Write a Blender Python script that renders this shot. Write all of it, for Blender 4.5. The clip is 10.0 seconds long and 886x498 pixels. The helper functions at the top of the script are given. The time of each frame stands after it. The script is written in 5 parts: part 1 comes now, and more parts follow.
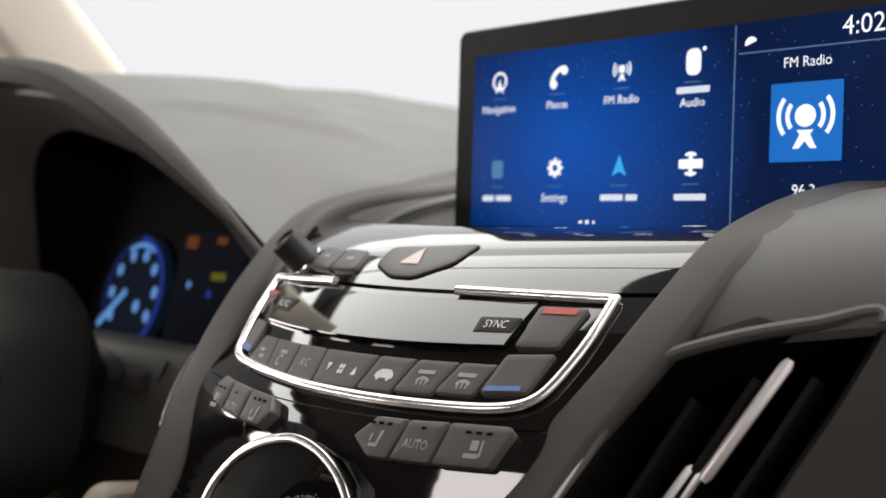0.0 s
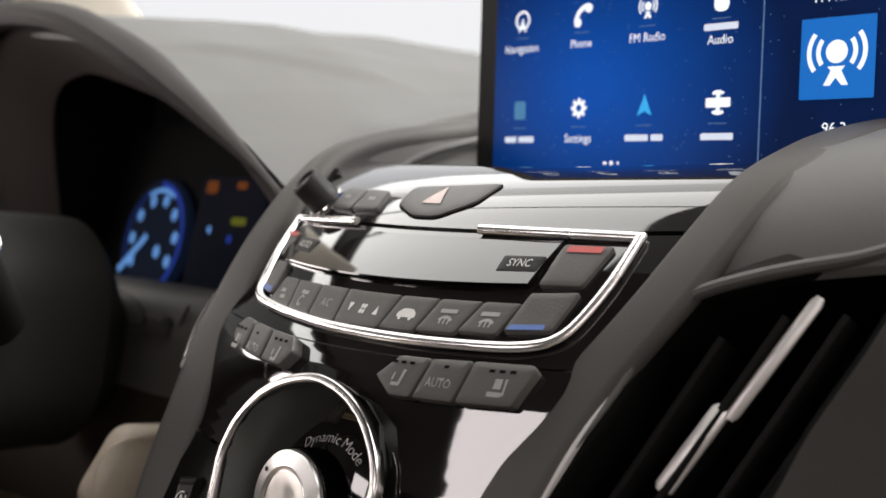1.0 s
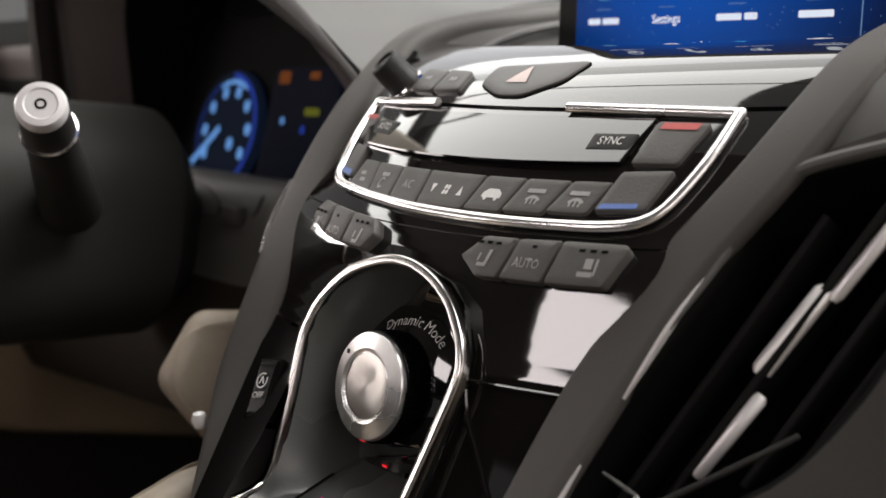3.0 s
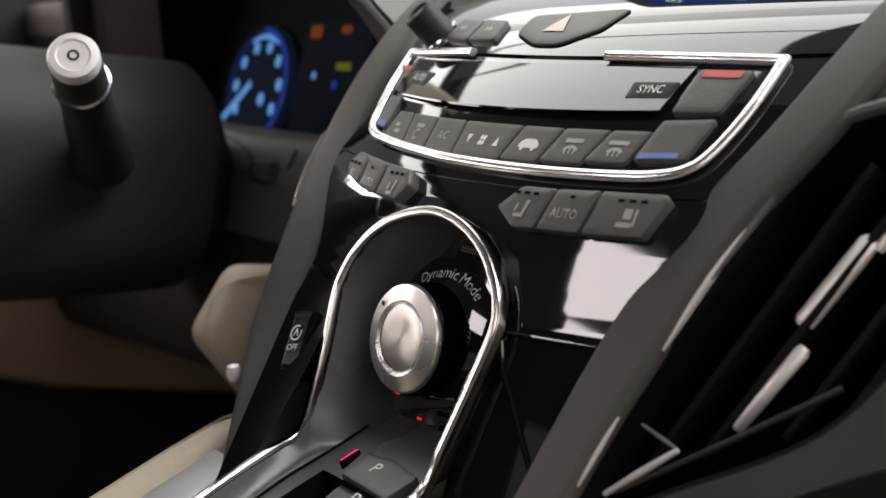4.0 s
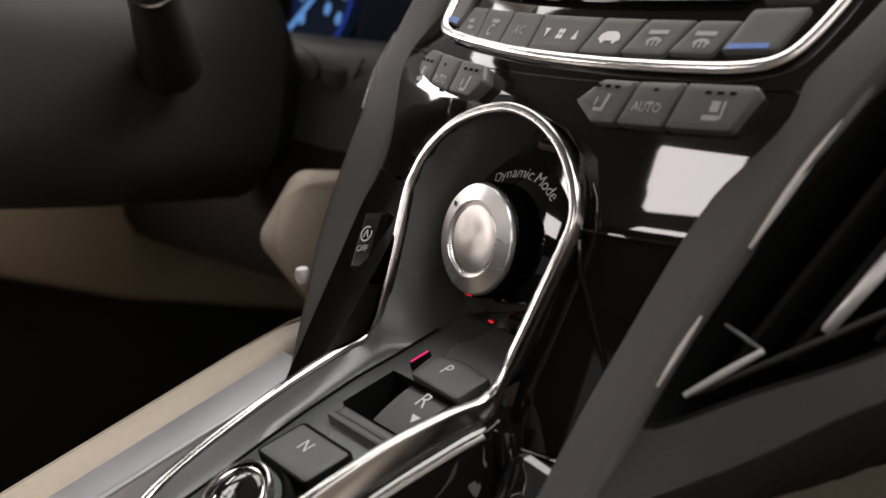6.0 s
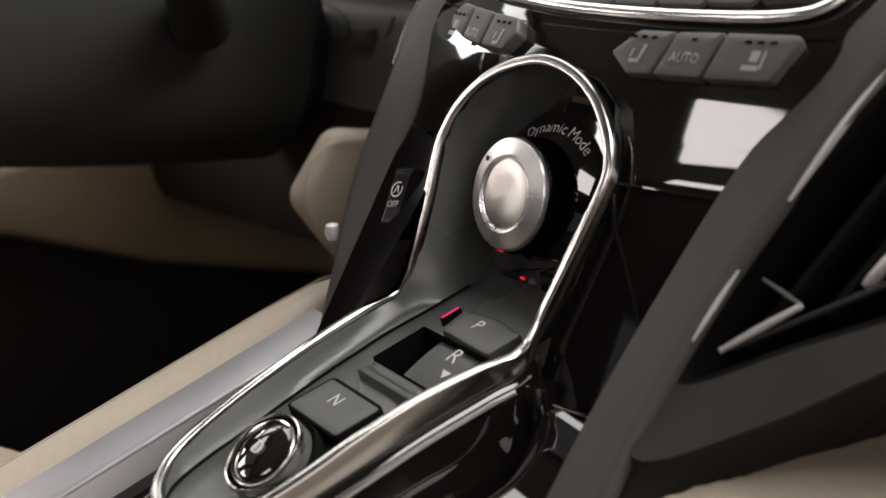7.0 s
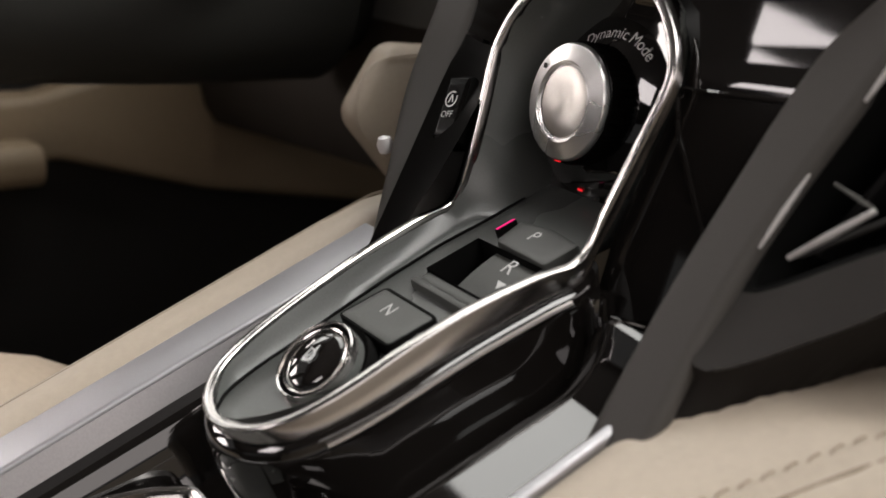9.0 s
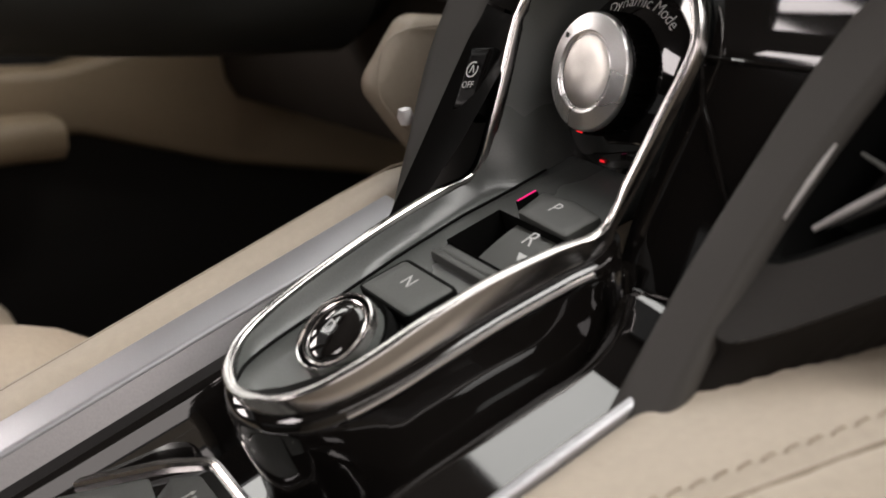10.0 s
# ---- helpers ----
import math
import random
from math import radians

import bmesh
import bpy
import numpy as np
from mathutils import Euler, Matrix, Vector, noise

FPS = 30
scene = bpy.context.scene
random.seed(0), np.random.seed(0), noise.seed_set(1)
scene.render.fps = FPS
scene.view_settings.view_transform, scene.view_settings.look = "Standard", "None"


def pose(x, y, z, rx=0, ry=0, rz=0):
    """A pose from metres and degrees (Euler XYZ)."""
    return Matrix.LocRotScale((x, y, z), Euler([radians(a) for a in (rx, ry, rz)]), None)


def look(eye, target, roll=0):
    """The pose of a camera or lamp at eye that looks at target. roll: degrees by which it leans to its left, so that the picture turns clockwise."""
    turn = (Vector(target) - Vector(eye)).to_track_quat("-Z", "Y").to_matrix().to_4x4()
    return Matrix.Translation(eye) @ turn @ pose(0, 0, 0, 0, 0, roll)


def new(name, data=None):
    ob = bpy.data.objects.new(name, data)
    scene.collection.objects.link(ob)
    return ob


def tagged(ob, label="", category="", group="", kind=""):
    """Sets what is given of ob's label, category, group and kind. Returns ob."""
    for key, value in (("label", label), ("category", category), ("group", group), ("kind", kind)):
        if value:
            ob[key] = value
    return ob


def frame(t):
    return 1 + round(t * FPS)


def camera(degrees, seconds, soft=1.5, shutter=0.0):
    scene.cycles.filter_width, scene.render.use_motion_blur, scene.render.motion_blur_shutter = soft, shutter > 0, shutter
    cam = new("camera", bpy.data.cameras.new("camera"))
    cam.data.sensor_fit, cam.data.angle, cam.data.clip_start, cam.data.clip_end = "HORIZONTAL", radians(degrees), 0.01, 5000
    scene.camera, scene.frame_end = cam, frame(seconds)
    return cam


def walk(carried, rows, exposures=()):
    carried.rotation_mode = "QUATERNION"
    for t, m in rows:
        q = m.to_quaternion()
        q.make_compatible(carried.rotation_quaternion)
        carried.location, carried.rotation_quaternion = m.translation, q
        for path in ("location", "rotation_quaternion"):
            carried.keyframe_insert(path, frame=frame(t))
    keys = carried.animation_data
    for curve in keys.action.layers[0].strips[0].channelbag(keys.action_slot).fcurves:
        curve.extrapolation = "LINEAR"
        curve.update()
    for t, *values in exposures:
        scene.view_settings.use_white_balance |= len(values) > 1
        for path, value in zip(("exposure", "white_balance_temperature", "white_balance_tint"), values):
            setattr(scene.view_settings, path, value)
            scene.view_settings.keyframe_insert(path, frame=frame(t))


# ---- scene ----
cam = camera(42.42, 10.0, soft=1.6)
cam.data.dof.use_dof = True
cam.data.dof.focus_distance = 0.475
cam.data.dof.aperture_fstop = 8.5
# seconds, eye x y z, pitch, roll, yaw
PATH = [
    (0.0, 0.3872, -0.4953, 1.0781, -6.137, -4.028, 45.824),
    (0.5, 0.3842, -0.4940, 1.0744, -7.308, -4.069, 46.378),
    (1.0, 0.3817, -0.4926, 1.0717, -8.454, -4.163, 46.967),
    (1.5, 0.3779, -0.4918, 1.0686, -9.639, -4.237, 47.748),
    (2.0, 0.3744, -0.4920, 1.0661, -10.771, -4.342, 48.670),
    (2.5, 0.3704, -0.4925, 1.0624, -11.866, -4.423, 49.637),
    (4.0, 0.3617, -0.4927, 1.0542, -14.672, -4.790, 52.160),
    (4.5, 0.3597, -0.4916, 1.0513, -15.537, -4.933, 52.973),
    (5.0, 0.3567, -0.4918, 1.0475, -16.380, -5.011, 53.874),
    (5.5, 0.3537, -0.4923, 1.0429, -17.185, -5.060, 54.805),
    (7.0, 0.3477, -0.4923, 1.0324, -19.318, -5.333, 57.293),
    (7.5, 0.3457, -0.4925, 1.0275, -20.079, -5.466, 58.017),
    (8.0, 0.3439, -0.4923, 1.0238, -20.820, -5.600, 58.722),
    (8.5, 0.3421, -0.4923, 1.0212, -21.464, -5.735, 59.425),
    (9.0, 0.3405, -0.4924, 1.0183, -22.124, -5.903, 60.157),
    (9.5, 0.3394, -0.4914, 1.0168, -22.715, -6.141, 60.802),
    (10.0, 0.3387, -0.4911, 1.0156, -23.212, -6.349, 61.461),
]
walk(cam, [(t, pose(x, y, z, 90 + pitch, 0, yaw) @ pose(0, 0, 0, 0, 0, roll)) for t, x, y, z, pitch, roll, yaw in PATH])

# ---- light: a white studio outside the glass, with two added fills ----
world = bpy.data.worlds.new("studio_white")
scene.world = world
world.use_nodes = True
wbg = world.node_tree.nodes["Background"]
wbg.inputs[0].default_value = (1.0, 0.985, 0.97, 1)
wbg.inputs[1].default_value = 0.15


def window_light(name, place, target, w, h, watts, colour=(1, 0.905, 0.87)):
    data = bpy.data.lights.new(name, "AREA")
    data.shape, data.size, data.size_y, data.energy, data.color = "RECTANGLE", w, h, watts, colour
    ob = new(name, data)
    ob.matrix_world = look(place, target)
    return ob


window_light("driver_window_light", (-0.88, -0.72, 1.17), (0.0, -0.55, 1.0), 1.0, 0.2, 7.5)
window_light("passenger_window_light", (0.92, -0.45, 1.32), (0.0, -0.25, 0.9), 0.8, 0.34, 1.6)
window_light("studio_ceiling_light", (-1.95, -0.375, 2.75), (-1.95, -0.374, 0.0), 3.0, 2.45, 92, (1, 0.985, 0.945))
window_light("studio_front_light", (-1.95, 1.75, 2.75), (-1.95, 1.751, 0.0), 3.0, 1.8, 29, (1, 0.985, 0.945))
# added fill that brightens the dash top from the front
window_light("dash_fill_light", (0.6, 1.5, 2.4), (0.1, 0.0, 1.0), 2.2, 1.2, 88, (1, 0.98, 0.94))
# unseen panel under the closed roof, sized for the patch mirrored in the stack
window_light("rear_patch_light", (-0.12, -0.95, 1.49), (-0.04, -0.4, 0.9), 0.26, 0.36, 2.4, (1, 0.91, 0.90))
# second added fill, for the padded band on the passenger side
window_light("band_fill_light", (1.0, 0.45, 2.65), (0.3, 0.0, 1.0), 1.4, 1.0, 34, (1, 0.97, 0.94))

# ---- materials ----


def material(name, colour, rough=0.5, metal=0.0, vary=0.1, grain=400.0, bump=0.0, blotch=12.0, coat=0.0, rough_vary=0.06, spec=0.5):
    m = bpy.data.materials.new(name)
    m.use_nodes = True
    nt = m.node_tree
    b = nt.nodes["Principled BSDF"]
    b.inputs["Metallic"].default_value = metal
    b.inputs["Coat Weight"].default_value = coat
    b.inputs["Coat Roughness"].default_value = 0.05
    b.inputs["Specular IOR Level"].default_value = spec
    tc = nt.nodes.new("ShaderNodeTexCoord")
    big = nt.nodes.new("ShaderNodeTexNoise")
    big.inputs["Scale"].default_value, big.inputs["Detail"].default_value = blotch, 4
    fine = nt.nodes.new("ShaderNodeTexNoise")
    fine.inputs["Scale"].default_value, fine.inputs["Detail"].default_value = grain, 3
    for n in (big, fine):
        nt.links.new(tc.outputs["Object"], n.inputs["Vector"])
    mix = nt.nodes.new("ShaderNodeMath")
    mix.operation = "ADD"
    nt.links.new(big.outputs[0], mix.inputs[0])
    nt.links.new(fine.outputs[0], mix.inputs[1])
    ramp = nt.nodes.new("ShaderNodeMapRange")
    ramp.inputs[1].default_value, ramp.inputs[2].default_value = 0.6, 1.4
    ramp.inputs[3].default_value, ramp.inputs[4].default_value = 1 - vary, 1 + vary
    nt.links.new(mix.outputs[0], ramp.inputs[0])
    mul = nt.nodes.new("ShaderNodeMix")
    mul.data_type, mul.blend_type = "RGBA", "MULTIPLY"
    mul.inputs["Factor"].default_value = 1
    mul.inputs["A"].default_value = (*colour, 1)
    nt.links.new(ramp.outputs[0], mul.inputs["B"])
    nt.links.new(mul.outputs["Result"], b.inputs["Base Color"])
    rr = nt.nodes.new("ShaderNodeMapRange")
    rr.inputs[1].default_value, rr.inputs[2].default_value = 0.3, 0.7
    rr.inputs[3].default_value, rr.inputs[4].default_value = max(0.0, rough - rough_vary), min(1.0, rough + rough_vary)
    nt.links.new(big.outputs[0], rr.inputs[0])
    nt.links.new(rr.outputs[0], b.inputs["Roughness"])
    if bump:
        bn = nt.nodes.new("ShaderNodeBump")
        bn.inputs["Strength"].default_value, bn.inputs["Distance"].default_value = bump, 0.0006
        nt.links.new(fine.outputs[0], bn.inputs["Height"])
        nt.links.new(bn.outputs[0], b.inputs["Normal"])
    return m


def glow(name, colour, strength=1.0):
    m = bpy.data.materials.new(name)
    m.use_nodes = True
    nt = m.node_tree
    b = nt.nodes["Principled BSDF"]
    b.inputs["Base Color"].default_value = (0.01, 0.01, 0.01, 1)
    b.inputs["Roughness"].default_value = 0.6
    b.inputs["Specular IOR Level"].default_value = 0.0
    b.inputs["Emission Color"].default_value = (*colour, 1)
    b.inputs["Emission Strength"].default_value = strength
    return m


SOFT_GREY = material("soft_touch_grey", (0.088, 0.0865, 0.082), 0.62, grain=1300, bump=0.12, vary=0.06)
BAND_GREY = material("band_charcoal", (0.0575, 0.0530, 0.0490), 0.55, grain=1300, bump=0.12, vary=0.06, spec=0.22)
DARK_PLASTIC = material("dark_plastic", (0.020, 0.0188, 0.0178), 0.5, grain=900, bump=0.3, spec=0.25)
# band charcoal in two darker steps: shade round the vent put into colour
PANEL_SHADED = material("vent_panel_shaded", (0.030, 0.0271, 0.0252), 0.55, grain=1100, bump=0.3, vary=0.08, spec=0.2)
LOWER_SHADED = material("lower_panel_shaded", (0.0165, 0.0145, 0.0132), 0.6, grain=900, bump=0.3, spec=0.15)
BLACK = material("matt_black", (0.006, 0.006, 0.0058), 0.85, bump=0.1, spec=0.04)
PIANO = material("piano_black", (0.008, 0.0068, 0.0062), 0.03, vary=0.05, rough_vary=0.012, coat=1.0)
GLASS_BLACK = material("display_glass", (0.006, 0.0055, 0.005), 0.035, rough_vary=0.01, coat=0.6)
FRAME_BLACK = material("display_frame", (0.008, 0.008, 0.008), 0.55, spec=0.2)
CHROME = material("chrome", (0.60, 0.575, 0.56), 0.2, 1.0, vary=0.04, rough_vary=0.05, grain=1500)
CHROME_DARK = material("dark_chrome", (0.50, 0.48, 0.465), 0.3, 1.0, vary=0.05, rough_vary=0.05, grain=1500)
VANE_BLACK = material("vane_black", (0.007, 0.0066, 0.0064), 0.7, spec=0.1, vary=0.1)
RECESS_BLACK = material("recess_black", (0.004, 0.0036, 0.0034), 0.22, spec=0.06, vary=0.1)
UNDER_SHADED = material("under_dash_shaded", (0.021, 0.0165, 0.0130), 0.7, grain=900, bump=0.3, vary=0.08, spec=0.15)
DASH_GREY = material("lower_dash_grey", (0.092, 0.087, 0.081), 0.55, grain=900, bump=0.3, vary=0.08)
THREAD = material("thread", (0.34, 0.28, 0.215), 0.8, vary=0.05)
SEAM_DARK = material("seam_leather", (0.22, 0.175, 0.13), 0.8, vary=0.05)
SILVER_PAINT = material("silver_paint", (0.62, 0.60, 0.60), 0.4, 0.2, vary=0.04, grain=1500)
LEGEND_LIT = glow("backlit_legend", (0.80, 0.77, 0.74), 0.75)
KEY_GREY = material("selector_key_grey", (0.062, 0.063, 0.059), 0.40, grain=1300, bump=0.2, vary=0.07)
# beige leather darkened to carry the shade on the door
DOOR_LEATHER_SHADED = material("door_leather_shaded", (0.26, 0.195, 0.125), 0.6, grain=260, bump=0.5, vary=0.08)
SATIN_DARK = material("brushed_dark_silver", (0.34, 0.33, 0.335), 0.36, 0.9, vary=0.08, rough_vary=0.06, grain=900, bump=0.08)
SATIN = material("satin_silver", (0.46, 0.455, 0.475), 0.42, 0.85, vary=0.05, grain=1500, bump=0.08)
BUTTON = material("button_grey", (0.074, 0.0695, 0.0655), 0.5, grain=1300, bump=0.25, vary=0.08)
TRAY_GREY = material("tray_satin_grey", (0.082, 0.086, 0.082), 0.27, grain=1400, bump=0.12)
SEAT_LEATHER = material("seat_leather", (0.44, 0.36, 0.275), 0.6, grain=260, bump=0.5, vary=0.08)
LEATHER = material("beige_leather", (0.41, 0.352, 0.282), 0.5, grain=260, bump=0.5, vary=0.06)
BROWN_TRIM = material("hood_brown", (0.015, 0.011, 0.010), 0.55, grain=900, bump=0.3, spec=0.2)
LINING_BROWN = material("lining_brown", (0.036, 0.028, 0.0255), 0.6, grain=900, bump=0.3, spec=0.2)
COLUMN_GREY = material("column_plastic", (0.025, 0.0247, 0.0225), 0.55, grain=900, bump=0.3, spec=0.2)
CARPET = material("black_carpet", (0.010, 0.0095, 0.009), 0.95, grain=500, bump=0.8, vary=0.3)
HEADLINER = material("headliner", (0.55, 0.50, 0.43), 0.9, grain=600, bump=0.3)
# kept dark so that the glossy stack mirrors black
ROOF_DARK = material("dark_headliner", (0.030, 0.028, 0.026), 0.9, grain=600, bump=0.3)
ICON_GREY = material("legend_grey", (0.30, 0.295, 0.285), 0.5)
LEGEND_WHITE = material("legend_white", (0.62, 0.61, 0.59), 0.5)
RED_PAINT = material("red_mark", (0.42, 0.075, 0.07), 0.5)
BLUE_PAINT = material("blue_mark", (0.10, 0.17, 0.42), 0.5)
HAZARD_RED = material("hazard_triangle", (0.55, 0.44, 0.41), 0.5)
BRIGHT_CHROME = material("bright_chrome", (0.86, 0.83, 0.82), 0.25, 0.9, vary=0.04, rough_vary=0.05, grain=1500)
DIAL_RIM = material("polished_rim", (0.88, 0.87, 0.86), 0.27, 1.0, vary=0.05, rough_vary=0.06, grain=1500)
TIP_SATIN = material("satin_tip", (0.80, 0.77, 0.76), 0.42, 0.6, vary=0.04, rough_vary=0.05, grain=1500)
DIAL_FACE = material("spun_aluminium", (0.66, 0.63, 0.595), 0.42, 1.0, vary=0.05, grain=700)
spin = DIAL_FACE.node_tree.nodes.new("ShaderNodeTangent")
spin.direction_type, spin.axis = "RADIAL", "Z"
DIAL_FACE.node_tree.nodes["Principled BSDF"].inputs["Anisotropic"].default_value = 0.7
DIAL_FACE.node_tree.links.new(spin.outputs[0], DIAL_FACE.node_tree.nodes["Principled BSDF"].inputs["Tangent"])
UI_WHITE = glow("ui_white", (0.92, 0.96, 1.0), 1.1)
UI_CAPTION = glow("ui_caption", (0.74, 0.81, 0.93), 0.95)
UI_DIM = glow("ui_dim", (0.10, 0.28, 0.50), 0.8)
UI_CYAN = glow("ui_cyan", (0.05, 0.42, 0.85), 1.0)
UI_SQUARE = glow("ui_square_blue", (0.012, 0.17, 0.62), 0.9)
UI_LINE = glow("ui_line", (0.16, 0.28, 0.50), 0.7)
LED_PINK = glow("indicator_pink", (1.0, 0.02, 0.22), 1.2)
LED_RED = glow("indicator_red", (1.0, 0.02, 0.03), 0.9)
GAUGE_BLUE = glow("gauge_blue", (0.15, 0.36, 0.80), 0.75)
GAUGE_RIM = glow("gauge_rim_blue", (0.015, 0.04, 0.30), 0.8)
GAUGE_FACE = glow("gauge_face", (0.004, 0.008, 0.02), 0.6)
MID_FACE = glow("info_display", (0.003, 0.005, 0.014), 0.35)
# backdrop gives off its own white in place of studio light on it
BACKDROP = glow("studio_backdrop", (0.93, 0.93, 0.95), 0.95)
AMBER = glow("gauge_amber", (0.40, 0.11, 0.02), 0.28)
GREEN = glow("gauge_lime", (0.35, 0.36, 0.03), 0.25)


def screen_material():
    m = bpy.data.materials.new("touch_display_blue")
    m.use_nodes = True
    nt = m.node_tree
    b = nt.nodes["Principled BSDF"]
    b.inputs["Base Color"].default_value = (0.006, 0.008, 0.015, 1)
    b.inputs["Roughness"].default_value = 0.25
    b.inputs["Specular IOR Level"].default_value = 0.03
    tc = nt.nodes.new("ShaderNodeTexCoord")
    mp = nt.nodes.new("ShaderNodeMapping")
    mp.inputs["Location"].default_value = (-0.075 * 8.5, -0.045 * 11, 0)
    mp.inputs["Scale"].default_value = (8.5, 11, 1)
    gr = nt.nodes.new("ShaderNodeTexGradient")
    gr.gradient_type = "SPHERICAL"
    cr = nt.nodes.new("ShaderNodeValToRGB")
    cr.color_ramp.elements[0].color = (0.0005, 0.010, 0.062, 1)
    cr.color_ramp.elements[1].color = (0.0, 0.092, 0.52, 1)
    cr.color_ramp.elements[1].position = 0.9
    nz = nt.nodes.new("ShaderNodeTexNoise")
    nz.inputs["Scale"].default_value = 30
    ad = nt.nodes.new("ShaderNodeMath")
    ad.operation = "MULTIPLY_ADD"
    ad.inputs[1].default_value, ad.inputs[2].default_value = 0.12, -0.06
    sm = nt.nodes.new("ShaderNodeMath")
    nt.links.new(tc.outputs["Object"], mp.inputs[0])
    nt.links.new(tc.outputs["Object"], nz.inputs["Vector"])
    nt.links.new(mp.outputs[0], gr.inputs[0])
    nt.links.new(nz.outputs[0], ad.inputs[0])
    nt.links.new(gr.outputs["Fac"], sm.inputs[0])
    nt.links.new(ad.outputs[0], sm.inputs[1])
    nt.links.new(sm.outputs[0], cr.inputs[0])
    nt.links.new(cr.outputs[0], b.inputs["Emission Color"])
    b.inputs["Emission Strength"].default_value = 0.75
    return m


SCREEN_BLUE = screen_material()

# ---- mesh helpers ----


def part(name, bm, mat, parent=None, label="", smooth=True, angle=35):
    me = bpy.data.meshes.new(name)
    bm.normal_update()
    bm.to_mesh(me)
    bm.free()
    if mat:
        me.materials.append(mat)
    if smooth:
        me.shade_smooth()
        me.set_sharp_from_angle(angle=radians(angle))
    ob = new(name, me)
    if parent:
        ob.parent = parent
        ob.matrix_parent_inverse = parent.matrix_world.inverted()
    if label:
        ob["label"] = label
    return ob


def thing(name, label, category, group="", at=(0, 0, 0), kind=""):
    ob = new(name)
    ob.empty_display_size = 0.01
    ob.matrix_world = Matrix.Translation(at)
    bpy.context.view_layer.update()
    return tagged(ob, label, category, group, kind)


def catmull(pts, n=8, closed=False):
    """Smooth points through pts."""
    pts = [Vector(p) for p in pts]
    out, m = [], len(pts)
    for i in range(m if closed else m - 1):
        if closed:
            a, b, c, d = pts[(i - 1) % m], pts[i], pts[(i + 1) % m], pts[(i + 2) % m]
        else:
            a, b, c, d = pts[max(i - 1, 0)], pts[i], pts[i + 1], pts[min(i + 2, m - 1)]
        for k in range(n):
            t = k / n
            out.append(0.5 * ((2 * b) + (c - a) * t + (2 * a - 5 * b + 4 * c - d) * t * t + (3 * b - a - 3 * c + d) * t ** 3))
    if not closed:
        out.append(pts[-1])
    return out


def rounded_rect(w, h, r, n=4):
    out = []
    for cx, cy, a0 in ((w / 2 - r, h / 2 - r, 0), (-w / 2 + r, h / 2 - r, 90), (-w / 2 + r, -h / 2 + r, 180), (w / 2 - r, -h / 2 + r, 270)):
        for k in range(n + 1):
            a = radians(a0 + 90 * k / n)
            out.append((cx + r * math.cos(a), cy + r * math.sin(a)))
    return out


def round_poly(poly, r, n=3):
    """Rounded corners on a 2D polygon."""
    out, m = [], len(poly)
    for i in range(m):
        p, a, b = Vector(poly[i]), Vector(poly[i - 1]), Vector(poly[(i + 1) % m])
        ra = min(r, (a - p).length * 0.45)
        rb = min(r, (b - p).length * 0.45)
        s, e = p + (a - p).normalized() * ra, p + (b - p).normalized() * rb
        for k in range(n + 1):
            t = k / n
            out.append(tuple((1 - t) ** 2 * s + 2 * t * (1 - t) * p + t * t * e))
    return out


def densify(poly, step):
    out, m = [], len(poly)
    for i in range(m):
        a, b = Vector(poly[i]), Vector(poly[(i + 1) % m])
        k = max(1, int((b - a).length / step))
        out += [tuple(a.lerp(b, j / k)) for j in range(k)]
    return out


def inset(poly, d):
    """The polygon (counter-clockwise or not) shrunk by d."""
    m = len(poly)
    area = sum(poly[i][0] * poly[(i + 1) % m][1] - poly[(i + 1) % m][0] * poly[i][1] for i in range(m))
    sgn = 1 if area > 0 else -1
    out = []
    for i in range(m):
        p, a, b = Vector(poly[i]), Vector(poly[i - 1]), Vector(poly[(i + 1) % m])
        t1, t2 = p - a, b - p
        t = (t1.normalized() if t1.length > 1e-9 else Vector((0, 0))) + (t2.normalized() if t2.length > 1e-9 else Vector((0, 0)))
        if t.length < 1e-9:
            out.append(tuple(p))
            continue
        t.normalize()
        out.append((p.x - t.y * d * sgn, p.y + t.x * d * sgn))
    return out


def rings_mesh(rings, close=True, cap_first=False, cap_last=False):
    """Skin through rings with the same number of points."""
    bm = bmesh.new()
    vs = [[bm.verts.new(p) for p in ring] for ring in rings]
    n = len(rings[0])
    for a, b in zip(vs, vs[1:]):
        for i in range(n if close else n - 1):
            j = (i + 1) % n
            try:
                bm.faces.new((a[i], a[j], b[j], b[i]))
            except ValueError:
                pass
    for flag, ring in ((cap_first, vs[0]), (cap_last, vs[-1])):
        if flag:
            c = bm.verts.new(sum((v.co for v in ring), Vector()) / n)
            for i in range(n):
                bm.faces.new((ring[i], ring[(i + 1) % n], c))
    bmesh.ops.recalc_face_normals(bm, faces=bm.faces[:])
    return bm


def grid_mesh(rows):
    return rings_mesh(rows, close=False)


def solid_sheet(rows, thick, toward):
    """A sheet of rows of points with a thickness along the vector toward."""
    bm = grid_mesh(rows)
    geo = bmesh.ops.extrude_face_region(bm, geom=bm.faces[:])
    bmesh.ops.translate(bm, vec=Vector(toward).normalized() * thick, verts=[v for v in geo["geom"] if isinstance(v, bmesh.types.BMVert)])
    bmesh.ops.recalc_face_normals(bm, faces=bm.faces[:])
    return bm


